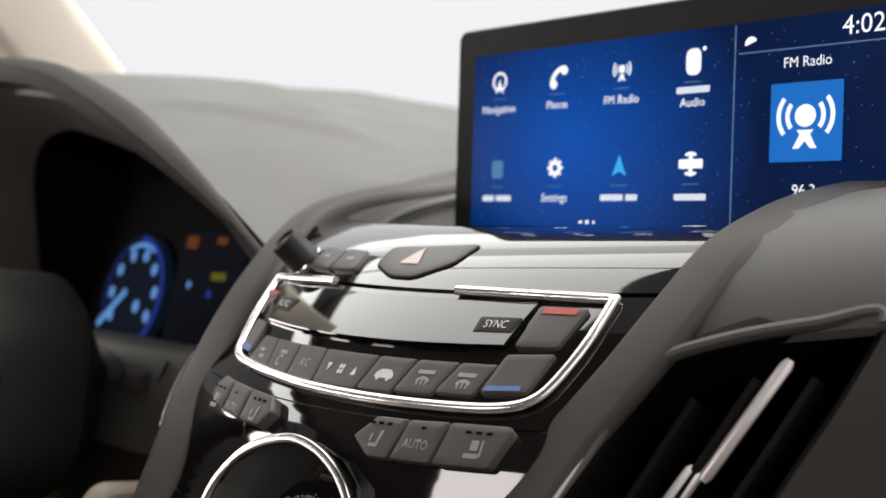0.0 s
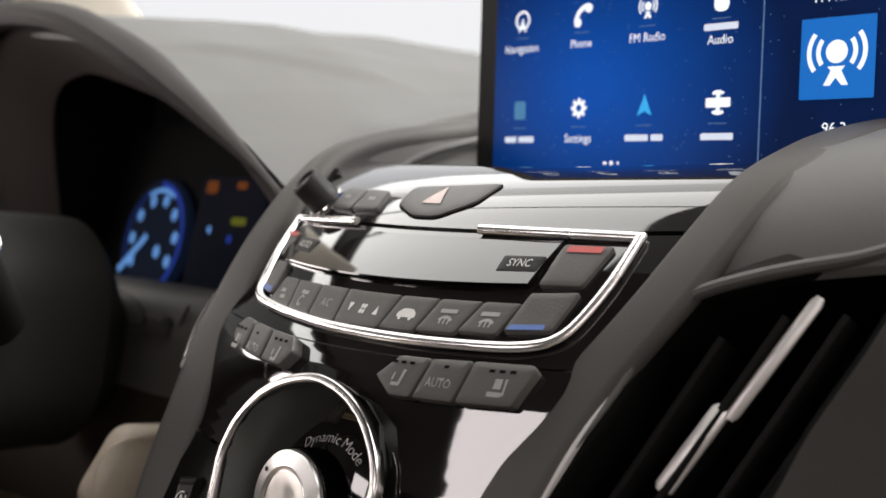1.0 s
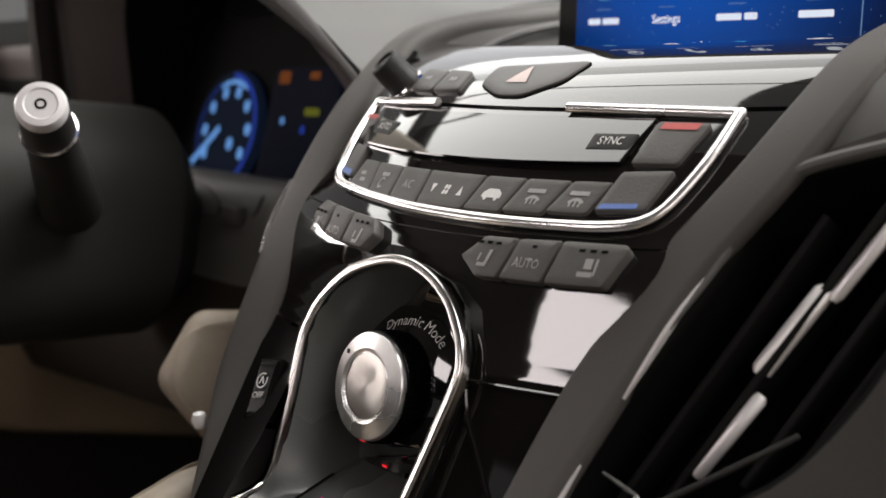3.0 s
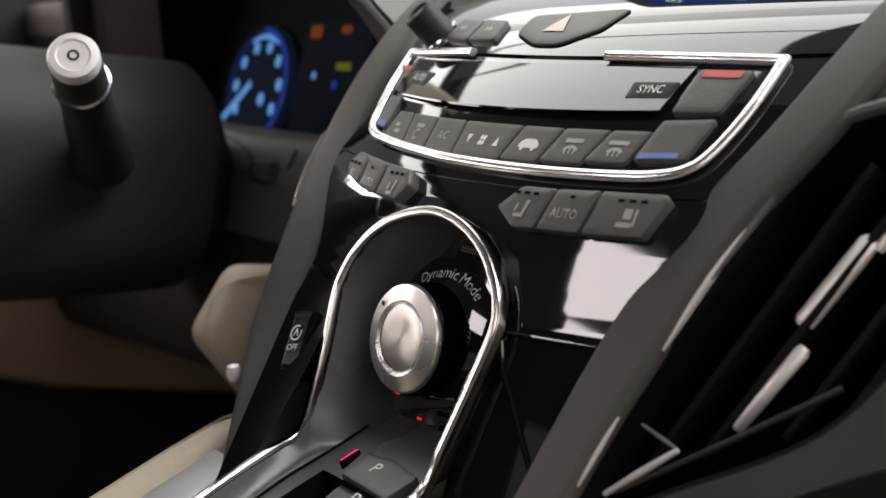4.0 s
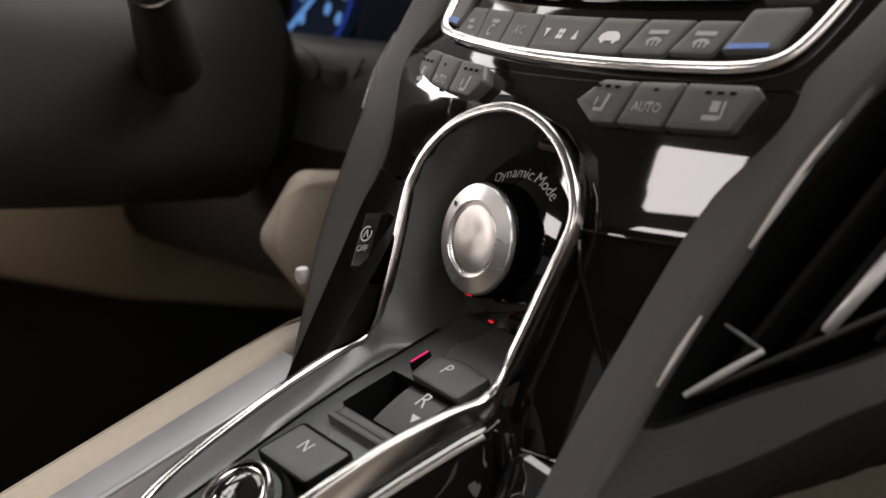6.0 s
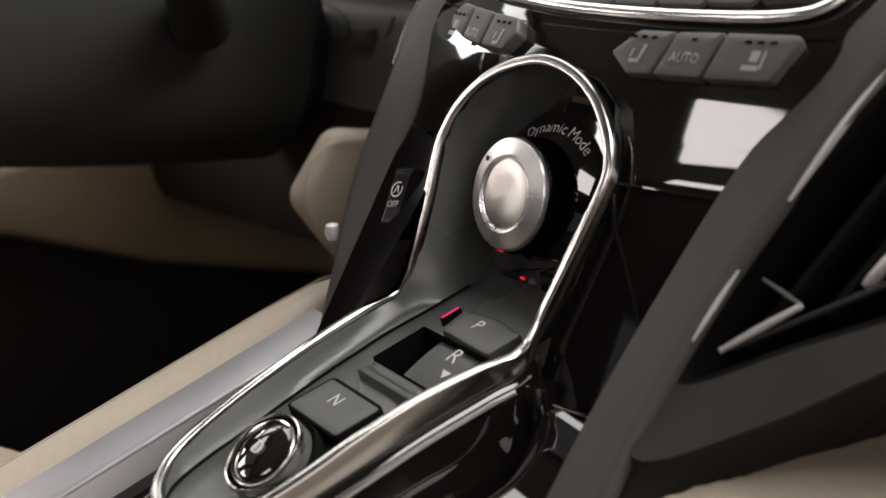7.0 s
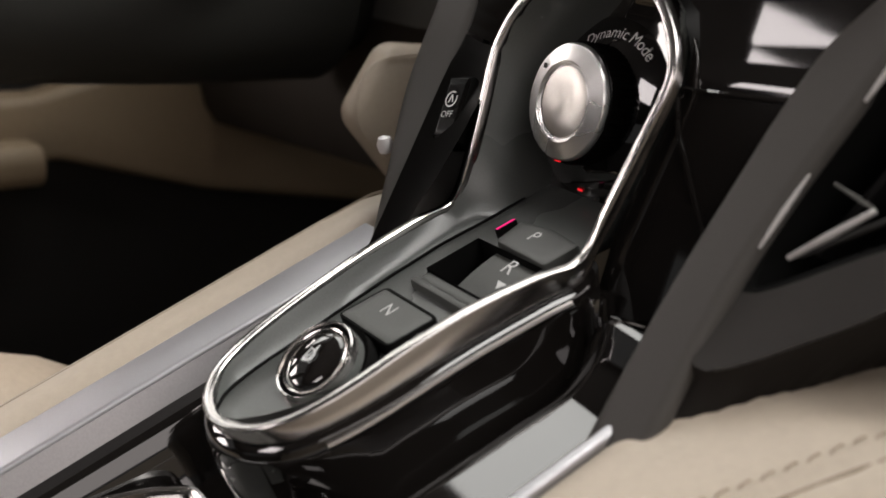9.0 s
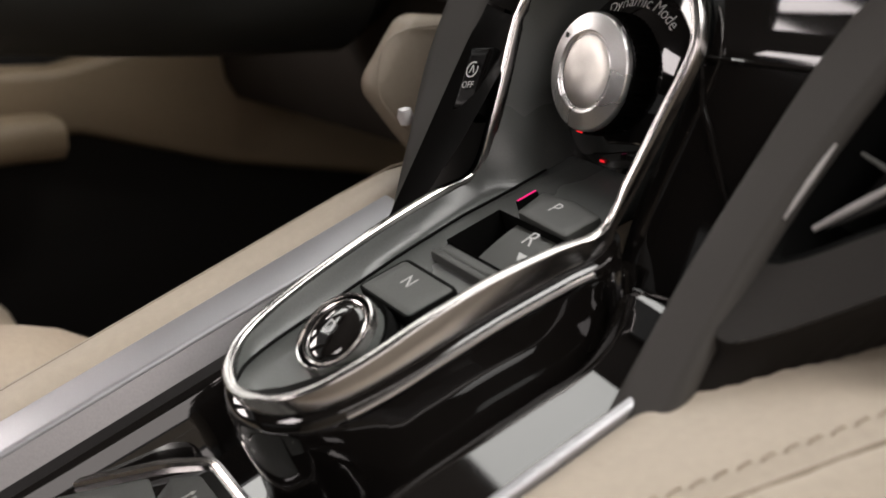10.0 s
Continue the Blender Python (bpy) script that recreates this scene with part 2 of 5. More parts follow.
def sweep(path, profile, hint=(1, 0, 0), closed=False, scale=None):
    """Sweep a 2D profile (along the side nearest to hint, and along the third axis) on a path."""
    path = [Vector(p) for p in path]
    m, rings = len(path), []
    for i, p in enumerate(path):
        a = path[(i - 1) % m] if closed else path[max(i - 1, 0)]
        b = path[(i + 1) % m] if closed else path[min(i + 1, m - 1)]
        t = (b - a).normalized()
        h = Vector(hint[i]) if isinstance(hint, list) else Vector(hint)
        s = (h - t * h.dot(t)).normalized()
        u = t.cross(s)
        k = scale[i] if scale else 1
        rings.append([p + s * (x * k) + u * (y * k) for x, y in profile])
    if closed:
        rings.append(rings[0])
        bm = rings_mesh(rings)
        bmesh.ops.remove_doubles(bm, verts=bm.verts[:], dist=1e-6)
        return bm
    return rings_mesh(rings, cap_first=True, cap_last=True)


def circle(r, n=10, ry=None):
    return [(r * math.cos(2 * math.pi * k / n), (ry or r) * math.sin(2 * math.pi * k / n)) for k in range(n)]


def frame_of(o, u, w):
    """A frame at o: u to the right, w the outward normal."""
    u, w = Vector(u).normalized(), Vector(w).normalized()
    v = w.cross(u).normalized()
    u = v.cross(w)
    return Matrix(((u.x, v.x, w.x, o[0]), (u.y, v.y, w.y, o[1]), (u.z, v.z, w.z, o[2]), (0, 0, 0, 1)))


def pad(poly, h, bevel, place, base=0.002, crown=0.0):
    """A raised pad with a rounded rim over a 2D outline; place(x, y, w) gives the point at height w."""
    inner, inner2 = inset(poly, bevel * 0.3), inset(poly, bevel)
    rings = [[place(x, y, -base) for x, y in poly], [place(x, y, h - bevel) for x, y in poly],
             [place(x, y, h - bevel * 0.3) for x, y in inner], [place(x, y, h) for x, y in inner2]]
    bm = rings_mesh(rings)
    bm.verts.ensure_lookup_table()
    n = len(poly)
    ring = bm.verts[3 * n:4 * n]
    cx, cy = sum(p[0] for p in inner2) / n, sum(p[1] for p in inner2) / n
    for k in (0.75, 0.5, 0.25):
        nxt = [bm.verts.new(place(cx + (x - cx) * k, cy + (y - cy) * k, h + crown * (1 - k * k))) for x, y in inner2]
        for i in range(n):
            bm.faces.new((ring[i], ring[(i + 1) % n], nxt[(i + 1) % n], nxt[i]))
        ring = nxt
    c = bm.verts.new(place(cx, cy, h + crown))
    for i in range(n):
        bm.faces.new((ring[i], ring[(i + 1) % n], c))
    bmesh.ops.recalc_face_normals(bm, faces=bm.faces[:])
    return bm


def flat_in(m):
    return lambda x, y, w: m @ Vector((x, y, w))


def decal(poly, place, h=0.0003):
    """A thin printed mark that follows the surface."""
    bm = bmesh.new()
    bm.faces.new([bm.verts.new((x, y, 0)) for x, y in poly])
    span = max(max(p[0] for p in poly) - min(p[0] for p in poly), max(p[1] for p in poly) - min(p[1] for p in poly))
    bm.normal_update()
    if span > 0.006:
        bmesh.ops.triangulate(bm, faces=bm.faces[:])
        bmesh.ops.subdivide_edges(bm, edges=bm.edges[:], cuts=3, use_grid_fill=True)
    for v in bm.verts:
        v.co = place(v.co.x, v.co.y, h)
    return bm


def decals(polys, place, h=0.0003):
    bm = bmesh.new()
    for poly in polys:
        one = decal(poly, place, h)
        me = bpy.data.meshes.new("tmp")
        one.to_mesh(me)
        one.free()
        bm.from_mesh(me)
        bpy.data.meshes.remove(me)
    return bm


def box_poly(x, y, w, h):
    return [(x - w / 2, y - h / 2), (x + w / 2, y - h / 2), (x + w / 2, y + h / 2), (x - w / 2, y + h / 2)]


def arc_poly(x, y, r0, r1, a0, a1, n=12):
    aa = [radians(a0 + (a1 - a0) * k / n) for k in range(n + 1)]
    return [(x + r1 * math.cos(a), y + r1 * math.sin(a)) for a in aa] + [(x + r0 * math.cos(a), y + r0 * math.sin(a)) for a in reversed(aa)]


def disc_poly(x, y, r, n=20, ry=None):
    return [(x + px, y + py) for px, py in circle(r, n, ry)]


def words(text, size, place, x=0, y=0, h=0.0004, stretch=1.0, turn=0.0, align="CENTER"):
    """Lettering in the built-in font as a mesh, laid through place()."""
    cu = bpy.data.curves.new("words", "FONT")
    cu.body, cu.size, cu.align_x, cu.align_y = text, size, align, "CENTER"
    cu.resolution_u = 3
    ob = bpy.data.objects.new("words", cu)
    scene.collection.objects.link(ob)
    bpy.context.view_layer.update()
    me = bpy.data.meshes.new_from_object(ob.evaluated_get(bpy.context.evaluated_depsgraph_get()))
    bpy.data.objects.remove(ob)
    bpy.data.curves.remove(cu)
    bm = bmesh.new()
    bm.from_mesh(me)
    bpy.data.meshes.remove(me)
    c, s = math.cos(radians(turn)), math.sin(radians(turn))
    for v in bm.verts:
        a, b = v.co.x * stretch, v.co.y
        v.co = place(x + a * c - b * s, y + a * s + b * c, h)
    return bm


def lathe(profile, m, n=40, caps=True):
    """Turn (radius, height) pairs round the frame's axis."""
    rings = [[m @ Vector((r * math.cos(2 * math.pi * k / n), r * math.sin(2 * math.pi * k / n), w)) for k in range(n)] for r, w in profile]
    return rings_mesh(rings, cap_first=caps and profile[0][0] > 1e-6, cap_last=caps and profile[-1][0] > 1e-6)


def box(x0, x1, y0, y1, z0, z1, bevel=0.0, seg=2):
    bm = bmesh.new()
    bmesh.ops.create_cube(bm, size=1, matrix=Matrix.Translation(((x0 + x1) / 2, (y0 + y1) / 2, (z0 + z1) / 2)) @ Matrix.Diagonal((x1 - x0, y1 - y0, z1 - z0, 1)))
    if bevel:
        bmesh.ops.bevel(bm, geom=bm.edges[:], offset=bevel, segments=seg, profile=0.5, affect="EDGES")
    return bm

# ---- the shape of the centre stack: profile (y, z) on the centre line, swept back by BOW * x^2 ----
BOW = 1.6
PROFILE = [(p.x, p.y) for p in catmull([(y, z, 0) for y, z in [(-0.312, 0.832), (-0.256, 0.890), (-0.2305, 0.9173), (-0.2085, 0.955), (-0.187, 0.9770), (-0.171, 0.9925), (-0.155, 1.0052), (-0.140, 1.0155), (-0.125, 1.0222), (-0.110, 1.0262), (-0.100, 1.0278)]], 6)]


LOW_RIGHT = [(-0.276, 0.790), (-0.270, 0.8375), (-0.266, 0.8385), (-0.2305, 0.9173)]


def stack_at_z(x, z, w=0.0):
    """Point of the stack's face at x and height z, w in front of it."""
    prof = LOW_RIGHT if x > 0 and z < 0.9173 else PROFILE
    for (ya, za), (yb, zb) in zip(prof, prof[1:]):
        if z <= zb or zb == prof[-1][1]:
            t = (z - za) / (zb - za)
            y = ya + (yb - ya) * t
            n = Vector((2 * BOW * x, -1, (yb - ya) / (zb - za))).normalized()
            return Vector((x, y + BOW * x * x, z)) + n * w


def stack(x, y, w=0.0):
    return stack_at_z(x, y, w)


def fascia_at(x, q, w=0.0):
    """Point of the upper fascia by its centre-line depth q."""
    for (ya, za), (yb, zb) in zip(PROFILE, PROFILE[1:]):
        if q <= yb or yb == PROFILE[-1][0]:
            z = za + (zb - za) * (q - ya) / (yb - ya)
            n = Vector((0, -(zb - za), yb - ya)).normalized()
            return Vector((x, q + BOW * x * x, z)) + n * w


# ---- cabin round the camera ----
def shell(name, bm, mat, label, category, smooth=False):
    return tagged(part(name, bm, mat, smooth=smooth), label, category, kind="structure")


shell("floor", box(-0.85, 0.85, -1.9, 0.75, 0.27, 0.30), CARPET, "black carpet floor of the footwells", "floor")
shell("wall_front", box(-0.85, 0.85, 0.72, 0.76, 0.30, 0.98), DARK_PLASTIC, "dark firewall under the dashboard", "wall")
rear = shell("wall_rear", box(-0.85, 0.85, -1.94, -1.90, 0.30, 1.07), DARK_PLASTIC, "dark rear wall of the cabin below the rear window", "wall")
part("header", box(-0.85, 0.85, -1.94, -1.90, 1.41, 1.50), DARK_PLASTIC, rear, smooth=False)
for side in (-1, 1):
    a, b = sorted((side * 0.56, side * 0.85))
    part("corner_pillar", box(a, b, -1.94, -1.90, 1.07, 1.41), DARK_PLASTIC, rear, smooth=False)
for side, nm in ((-1, "wall_west"), (1, "wall_east")):
    a, b = sorted((side * 0.80, side * 0.84))
    wall = shell(nm, box(a, b, -1.9, 0.72, 0.30, 1.06), DARK_PLASTIC if side < 0 else LEATHER, "dark lower door and body side" if side < 0 else "beige trimmed door and body side", "wall")
    part("window_rail", box(a, b, -1.9, 0.2, 1.47, 1.55), DARK_PLASTIC, wall, smooth=False)
    part("middle_pillar", box(a, b, -0.93, -0.83, 1.06, 1.47), DARK_PLASTIC, wall, smooth=False)
    part("rear_pillar", box(a, b, -1.9, -1.55, 1.06, 1.47), DARK_PLASTIC, wall, smooth=False)
# unseen ceiling; the opening is cut to let the overhead panels shine in
shell("ceiling", rings_mesh([[Vector((x, y, z)) for x, y in ((-0.80, -1.9), (0.80, -1.9), (0.80, -0.004), (-0.80, -0.004))] for z in (1.50, 1.512)] + [[Vector((x, y, z)) for x, y in ((-0.77, -0.25), (0.77, -0.25), (0.77, -0.010), (-0.77, -0.010))] for z in (1.512, 1.50)] + [[Vector((x, y, 1.50)) for x, y in ((-0.80, -1.9), (0.80, -1.9), (0.80, -0.004), (-0.80, -0.004))]]), ROOF_DARK, "unseen dark ceiling with an opening added for the studio light", "ceiling")
for side in (-1, 1):
    pil = sweep(catmull([(side * 0.86, 0.24, 1.02), (side * 0.82, 0.10, 1.19), (side * 0.78, -0.03, 1.33), (side * 0.74, -0.20, 1.50)], 5), rounded_rect(0.10, 0.05, 0.02), hint=(0, 1, 0))
    tagged(part("windscreen_pillar", pil, HEADLINER), "beige padded windscreen pillar beside the glass", "pillar", "windscreen pillars")

tagged(part("backdrop", box(-6, 6, 2.6, 2.62, -0.5, 4.5), BACKDROP, smooth=False), "plain white backdrop beyond the windscreen, glowing by itself", "backdrop", kind="structure")

# ---- dashboard top with the raised part over the instruments ----
HOOD = [(-0.625, 0.930), (-0.622, 0.985), (-0.618, 1.040), (-0.610, 1.085), (-0.592, 1.118), (-0.560, 1.140), (-0.508, 1.148), (-0.413, 1.136), (-0.335, 1.109), (-0.267, 1.075), (-0.208, 1.040), (-0.172, 1.014), (-0.150, 0.990)]


HUMP = [(-0.80, 1.060), (-0.70, 1.130), (-0.60, 1.153), (-0.508, 1.148), (-0.413, 1.136), (-0.335, 1.109), (-0.267, 1.075), (-0.208, 1.040), (-0.172, 1.014), (-0.150, 0.990)]


def hood_z(x):
    for (xa, za), (xb, zb) in zip(HUMP, HUMP[1:]):
        if x <= xb:
            return za + (zb - za) * (x - xa) / (xb - xa)
    return 0.98


CREASE = [(-0.331, -0.0735), (-0.322, -0.017), (-0.296, 0.0395), (-0.2756, 0.077), (-0.236, 0.110)]


def crease_x(y):
    for (xa, ya), (xb, yb) in zip(CREASE, CREASE[1:]):
        if y <= yb:
            return xa + (xb - xa) * (y - ya) / (yb - ya)
    return CREASE[-1][0]


def dash_z(x, y):
    base = 1.040 + 0.050 * max(0.0, min(1.0, (y + 0.02) / 0.45)) - 0.055 * max(0.0, min(1.0, (0.01 - y) / 0.10)) ** 1.5
    hump = hood_z(x) - 0.055 * (y + 0.1) - 0.10 * max(0.0, y - 0.35) - 0.13 * max(0.0, y - 0.08) * max(0.0, min(1.0, (x + 0.62) / 0.15))
    if x < -0.60:
        hump = base + (hump - base) * max(0.0, min(1.0, (y + 0.04) / 0.14))
    d = base - hump
    z = max(base, hump) + 0.006 * math.exp(-abs(d) / 0.010)
    away = crease_x(y) - x
    ends = max(0.0, min(1.0, (y + 0.085) / 0.05)) * max(0.0, min(1.0, (0.115 - y) / 0.04))
    z += 0.0036 * ends * max(0.0, min(1.0, away / 0.010)) * max(0.0, 1 - max(0.0, away) / 0.10)
    return z - 0.06 * max(0.0, y - 0.5) - 0.03 * max(0.0, min(1.0, (x + 0.168) / 0.012)) * max(0.0, min(1.0, (0.05 - y) / 0.03)) * (x < -0.1)


XS = [-0.80 + 0.64 * i / 130 for i in range(131)] + [-0.16 + 0.96 * i / 40 for i in range(1, 41)]
rows = []
for j in range(57):
    v = (j / 56) ** 1.6
    row = []
    for x in XS:
        y0 = -0.098 + 0.148 * max(0.0, min(1.0, (x + 0.160) / 0.02))
        y = y0 + (0.68 - y0) * v
        row.append(Vector((x, y, dash_z(x, y))))
    rows.append(row)
dash = thing("dashboard", "grey soft-touch dashboard top with a long crease below the windscreen", "dashboard")
part("top_pad", solid_sheet(rows, 0.02, (0, 0.3, -1)), SOFT_GREY, dash, angle=50)

# ---- padded bands that rise from the console and run over into the dash ----
BAND = [(0.096, -0.335, 0.775), (0.097, -0.300, 0.815), (0.098, -0.265, 0.853), (0.101, -0.236, 0.884), (0.105, -0.210, 0.914), (0.114, -0.183, 0.948), (0.125, -0.156, 0.980),
        (0.134, -0.132, 1.003), (0.141, -0.108, 1.020), (0.147, -0.080, 1.032), (0.151, -0.040, 1.037), (0.153, 0.030, 1.038), (0.153, 0.120, 1.036)]


EDGES = {-1: [(0.044, 0.054), (0.054, 0.069), (0.067, 0.097), (0.0805, 0.1215), (0.0905, 0.133), (0.099, 0.1405), (0.1055, 0.1428), (0.112, 0.144), (0.121, 0.1465), (0.131, 0.152), (0.137, 0.160), (0.138, 0.165), (0.138, 0.165)],
         1: [(0.091, 0.118), (0.0885, 0.114), (0.0872, 0.1100), (0.0885, 0.1117), (0.0925, 0.1190), (0.1035, 0.1300), (0.1225, 0.1480), (0.1325, 0.158), (0.138, 0.164), (0.141, 0.168), (0.142, 0.168), (0.142, 0.168), (0.142, 0.168)]}


def band(side):
    th = thing("console_band", "charcoal padded band that arches from the console into the dash", "trim", "console bands")
    mid = catmull([(0, y - 0.0046, z + 0.004 - (0.0035 if side > 0 and z > 1.03 else 0.0)) for x, y, z in BAND], 6)
    edge = catmull([(a, b, 0) for a, b in EDGES[side]], 6)
    rings = []
    for i, (p, e) in enumerate(zip(mid, edge)):
        t = (mid[min(i + 1, len(mid) - 1)] - mid[max(i - 1, 0)]).normalized()
        u = Vector((0, t.z, -t.y))
        w, c = e.y - e.x, (e.x + e.y) / 2
        deep, r = (0.056, 0.010) if side < 0 else (0.009, 0.0042)
        rings.append([Vector((side * (c + a), p.y, p.z)) + u * (b + deep / 2 - 0.002) for a, b in rounded_rect(w, deep, r, 5)])
    part("pad", rings_mesh(rings, cap_first=True, cap_last=True), BAND_GREY, th)
    # black strip drawn in for the dark gap between band and stack
    rim = [Vector((side * (e.x - 0.0004), p.y + 0.007, p.z - 0.003)) for p, e in zip(mid, edge) if 0.90 < p.z < 1.03]
    part("gap_strip", sweep(rim, circle(0.0016, 6), hint=(1, 0, 0)), BLACK, th, "black strip for the dark gap")
    return th, mid, edge


for s in (-1, 1):
    b, mid, edge = band(s)
    if s < 0:
        pts = [Vector((-(e.y + 0.0030), p.y + 0.003, p.z - 0.002)) for p, e in zip(mid, edge) if 0.932 < p.z < 0.974]
        part("chrome_strip", sweep(pts, circle(0.0020, 8), hint=(1, 0, 0), scale=[0.25 + 0.75 * math.sin(math.pi * i / (len(pts) - 1)) for i in range(len(pts))]), BRIGHT_CHROME, b, "thin chrome strip")
        part("end_bead", lathe([(0.0, -0.0045), (0.003, -0.0035), (0.0040, 0.0), (0.003, 0.0035), (0.0, 0.0045)], frame_of((-0.1100, -0.2589, 0.8668), (1, 0, 0), (0, 0, 1)), 14), SILVER_PAINT, b, "small chrome bead")

    else:
        # satin strips stand in for reflections along the band's edge
        for lo, hi, gr in ((0.878, 0.899, 0.0008), (0.917, 0.962, 0.0013)):
            pts = [Vector((e.y - 0.0002, p.y + 0.0008, p.z - 0.0006)) for p, e in zip(mid, edge) if lo < p.z < hi]
            part("edge_glint", sweep(pts, circle(gr, 8, gr * 1.4), hint=(1, 0, 0), scale=[0.3 + 0.7 * math.sin(math.pi * (i + 0.3) / (len(pts) - 0.4)) for i in range(len(pts))]), TIP_SATIN, b, "reflected glint built as a thin bright strip")

# ---- centre stack shell ----
stackth = thing("centre_stack", "piano black centre stack with a bowed glossy face", "console")
LOOP_RIGHT = [(0.0015, 0.9510), (0.0193, 0.9484), (0.0354, 0.9416), (0.0473, 0.9317), (0.0532, 0.9232), (0.0548, 0.9150), (0.0515, 0.8985), (0.0480, 0.8829), (0.0457, 0.8728), (0.0443, 0.8640)]
LOOP_LEFT = [(0.0015, 0.9510), (-0.0153, 0.9482), (-0.0308, 0.9416), (-0.0430, 0.9300), (-0.0475, 0.9190), (-0.0480, 0.9120), (-0.0456, 0.8975), (-0.0436, 0.8850), (-0.0426, 0.8740), (-0.0430, 0.8640)]


def loop_width(z, side=1):
    """Half width of the gear selector's opening at height z."""
    line = LOOP_RIGHT if side > 0 else LOOP_LEFT
    if z > line[0][1]:
        return 0.0
    for (xa, za), (xb, zb) in zip(line, line[1:]):
        if z >= zb:
            return max(0.0, side * (xa + (xb - xa) * (z - za) / (zb - za)))
    return 0.0440


def band_x(z):
    for (xa, ya, za), (xb, yb, zb) in zip(BAND, BAND[1:]):
        if za <= z <= zb:
            return xa + (xb - xa) * (z - za) / (zb - za)
    return 0.138


def face_patch(name, z0, z1, label="", sides=(-1, 1), mat=PIANO, outer=None):
    """Glossy face on both sides of the opening for the gear selector."""
    bm = bmesh.new()
    levels = [z0] + [z for y, z in PROFILE if z0 < z < z1] + [z1]
    fine = []
    for a, b in zip(levels, levels[1:]):
        k = max(1, int((b - a) / 0.0009))
        fine += [a + (b - a) * j / k for j in range(k)]
    fine.append(z1)
    for s in sides:
        prev = None
        for z in fine:
            w0, w1 = loop_width(z, s), outer(z) if outer else band_x(z)
            row = [bm.verts.new(stack_at_z(s * (w0 + (w1 - w0) * i / 50), z)) for i in range(51)]
            if prev:
                for i in range(50):
                    bm.faces.new((prev[i], prev[i + 1], row[i + 1], row[i]))
            prev = row
    bmesh.ops.remove_doubles(bm, verts=bm.verts[:], dist=1e-5)
    bmesh.ops.recalc_face_normals(bm, faces=bm.faces[:])
    for f in bm.faces:
        if f.normal.y > 0:
            f.normal_flip()
    return part(name, bm, mat, stackth, label)


def recess_edge(z):
    return 0.061 + 0.037 * max(0.0, (z - 0.834) / 0.079) ** 1.1


face_patch("lower_face", 0.834, 0.9130, sides=(-1,), mat=RECESS_BLACK, outer=recess_edge)
side = [stack_at_z(-recess_edge(z), z) for z in [0.834 + 0.0079 * i for i in range(11)]]
part("recess_side", solid_sheet([side, [p + Vector((-0.006, 0.045, -0.004)) for p in side]], 0.002, (1, 0, 0)), BLACK, stackth)
face_patch("recess_face", 0.8385, 0.9130, sides=(1,))
face_patch("front_panel", 0.790, 0.8375, sides=(1,))
crease = [stack_at_z(x, z, 0.0004) for x, z in ((0.0535, 0.9105), (0.0580, 0.9000), (0.0640, 0.8920), (0.0700, 0.8830), (0.0790, 0.8700))]
part("crease", sweep(catmull(crease, 3), circle(0.0011, 8), hint=(0, -1, 0)), PIANO, stackth, "fine raised edge")
face_patch("ledge_face", 0.9142, 0.9620)
face_patch("upper_face", 0.9625, 1.0056)
part("seam", sweep([stack_at_z(0.0530 + 0.0050 * i, 0.9136, 0.0) for i in range(11)], circle(0.0010, 8), hint=(0, 0, 1)), PIANO, stackth, "fine glossy seam")
part("seam", sweep([stack_at_z(0.0470 + 0.0050 * i, 0.8381, 0.0) for i in range(10)], circle(0.0010, 8), hint=(0, 0, 1)), PIANO, stackth, "fine glossy seam")
rows = []
for y, z in [(y, z) for y, z in PROFILE if z > 1.0062] + [(-0.096, 1.0280), (-0.0925, 1.0268), (-0.0905, 1.0230), (-0.090, 1.000)]:
    rows.append([Vector((x, y + BOW * x * x, z)) for x in [-0.140 + 0.28 * i / 60 for i in range(61)]])
part("fascia", grid_mesh(rows[:-3]), PIANO, stackth, "glossy black fascia below the display", angle=50)
part("back_edge", grid_mesh(rows[-4:]), FRAME_BLACK, stackth, "matt rolled edge below the display", angle=50)

# ---- centre display ----
SCR = frame_of((-0.0912, -0.0044, 1.0173), (1, 0, 0), (0, -0.9903, 0.139))
SW, SH = 0.2700, 0.1011
on_screen = flat_in(SCR)
disp = thing("centre_display", "wide touch display in a black frame, blue menu lit up", "display")
outer = round_poly([(-0.0150, -0.022), (SW + 0.0150, -0.022), (SW + 0.0150, SH + 0.0165), (-0.0150, SH + 0.0165)], 0.007, 5)
rings = [[on_screen(x, y, -0.018) for x, y in inset(outer, 0.003)], [on_screen(x, y, -0.015) for x, y in outer], [on_screen(x, y, 0.000) for x, y in outer], [on_screen(x, y, 0.0012) for x, y in inset(outer, 0.0012)]]
part("housing", rings_mesh(rings, cap_first=True, cap_last=True), FRAME_BLACK, disp, "black frame")
pm = new("panel", bpy.data.meshes.new("panel"))
pm.data.from_pydata([(0, 0, 0), (SW, 0, 0), (SW, SH, 0), (0, SH, 0)], [], [(0, 1, 2, 3)])
pm.data.materials.append(SCREEN_BLUE)
pm.matrix_world = SCR @ Matrix.Translation((0, 0, 0.0016))
pm.parent = disp
W0 = 0.0021
ui = lambda x, y, w: on_screen(x, y, w + W0)
COLS, R1, R2 = (0.0213, 0.0652, 0.1095, 0.1540), 0.0846, 0.0331


def icon(name, polys, mat=UI_WHITE):
    return part(name, decals(polys, ui), mat, disp, smooth=False)


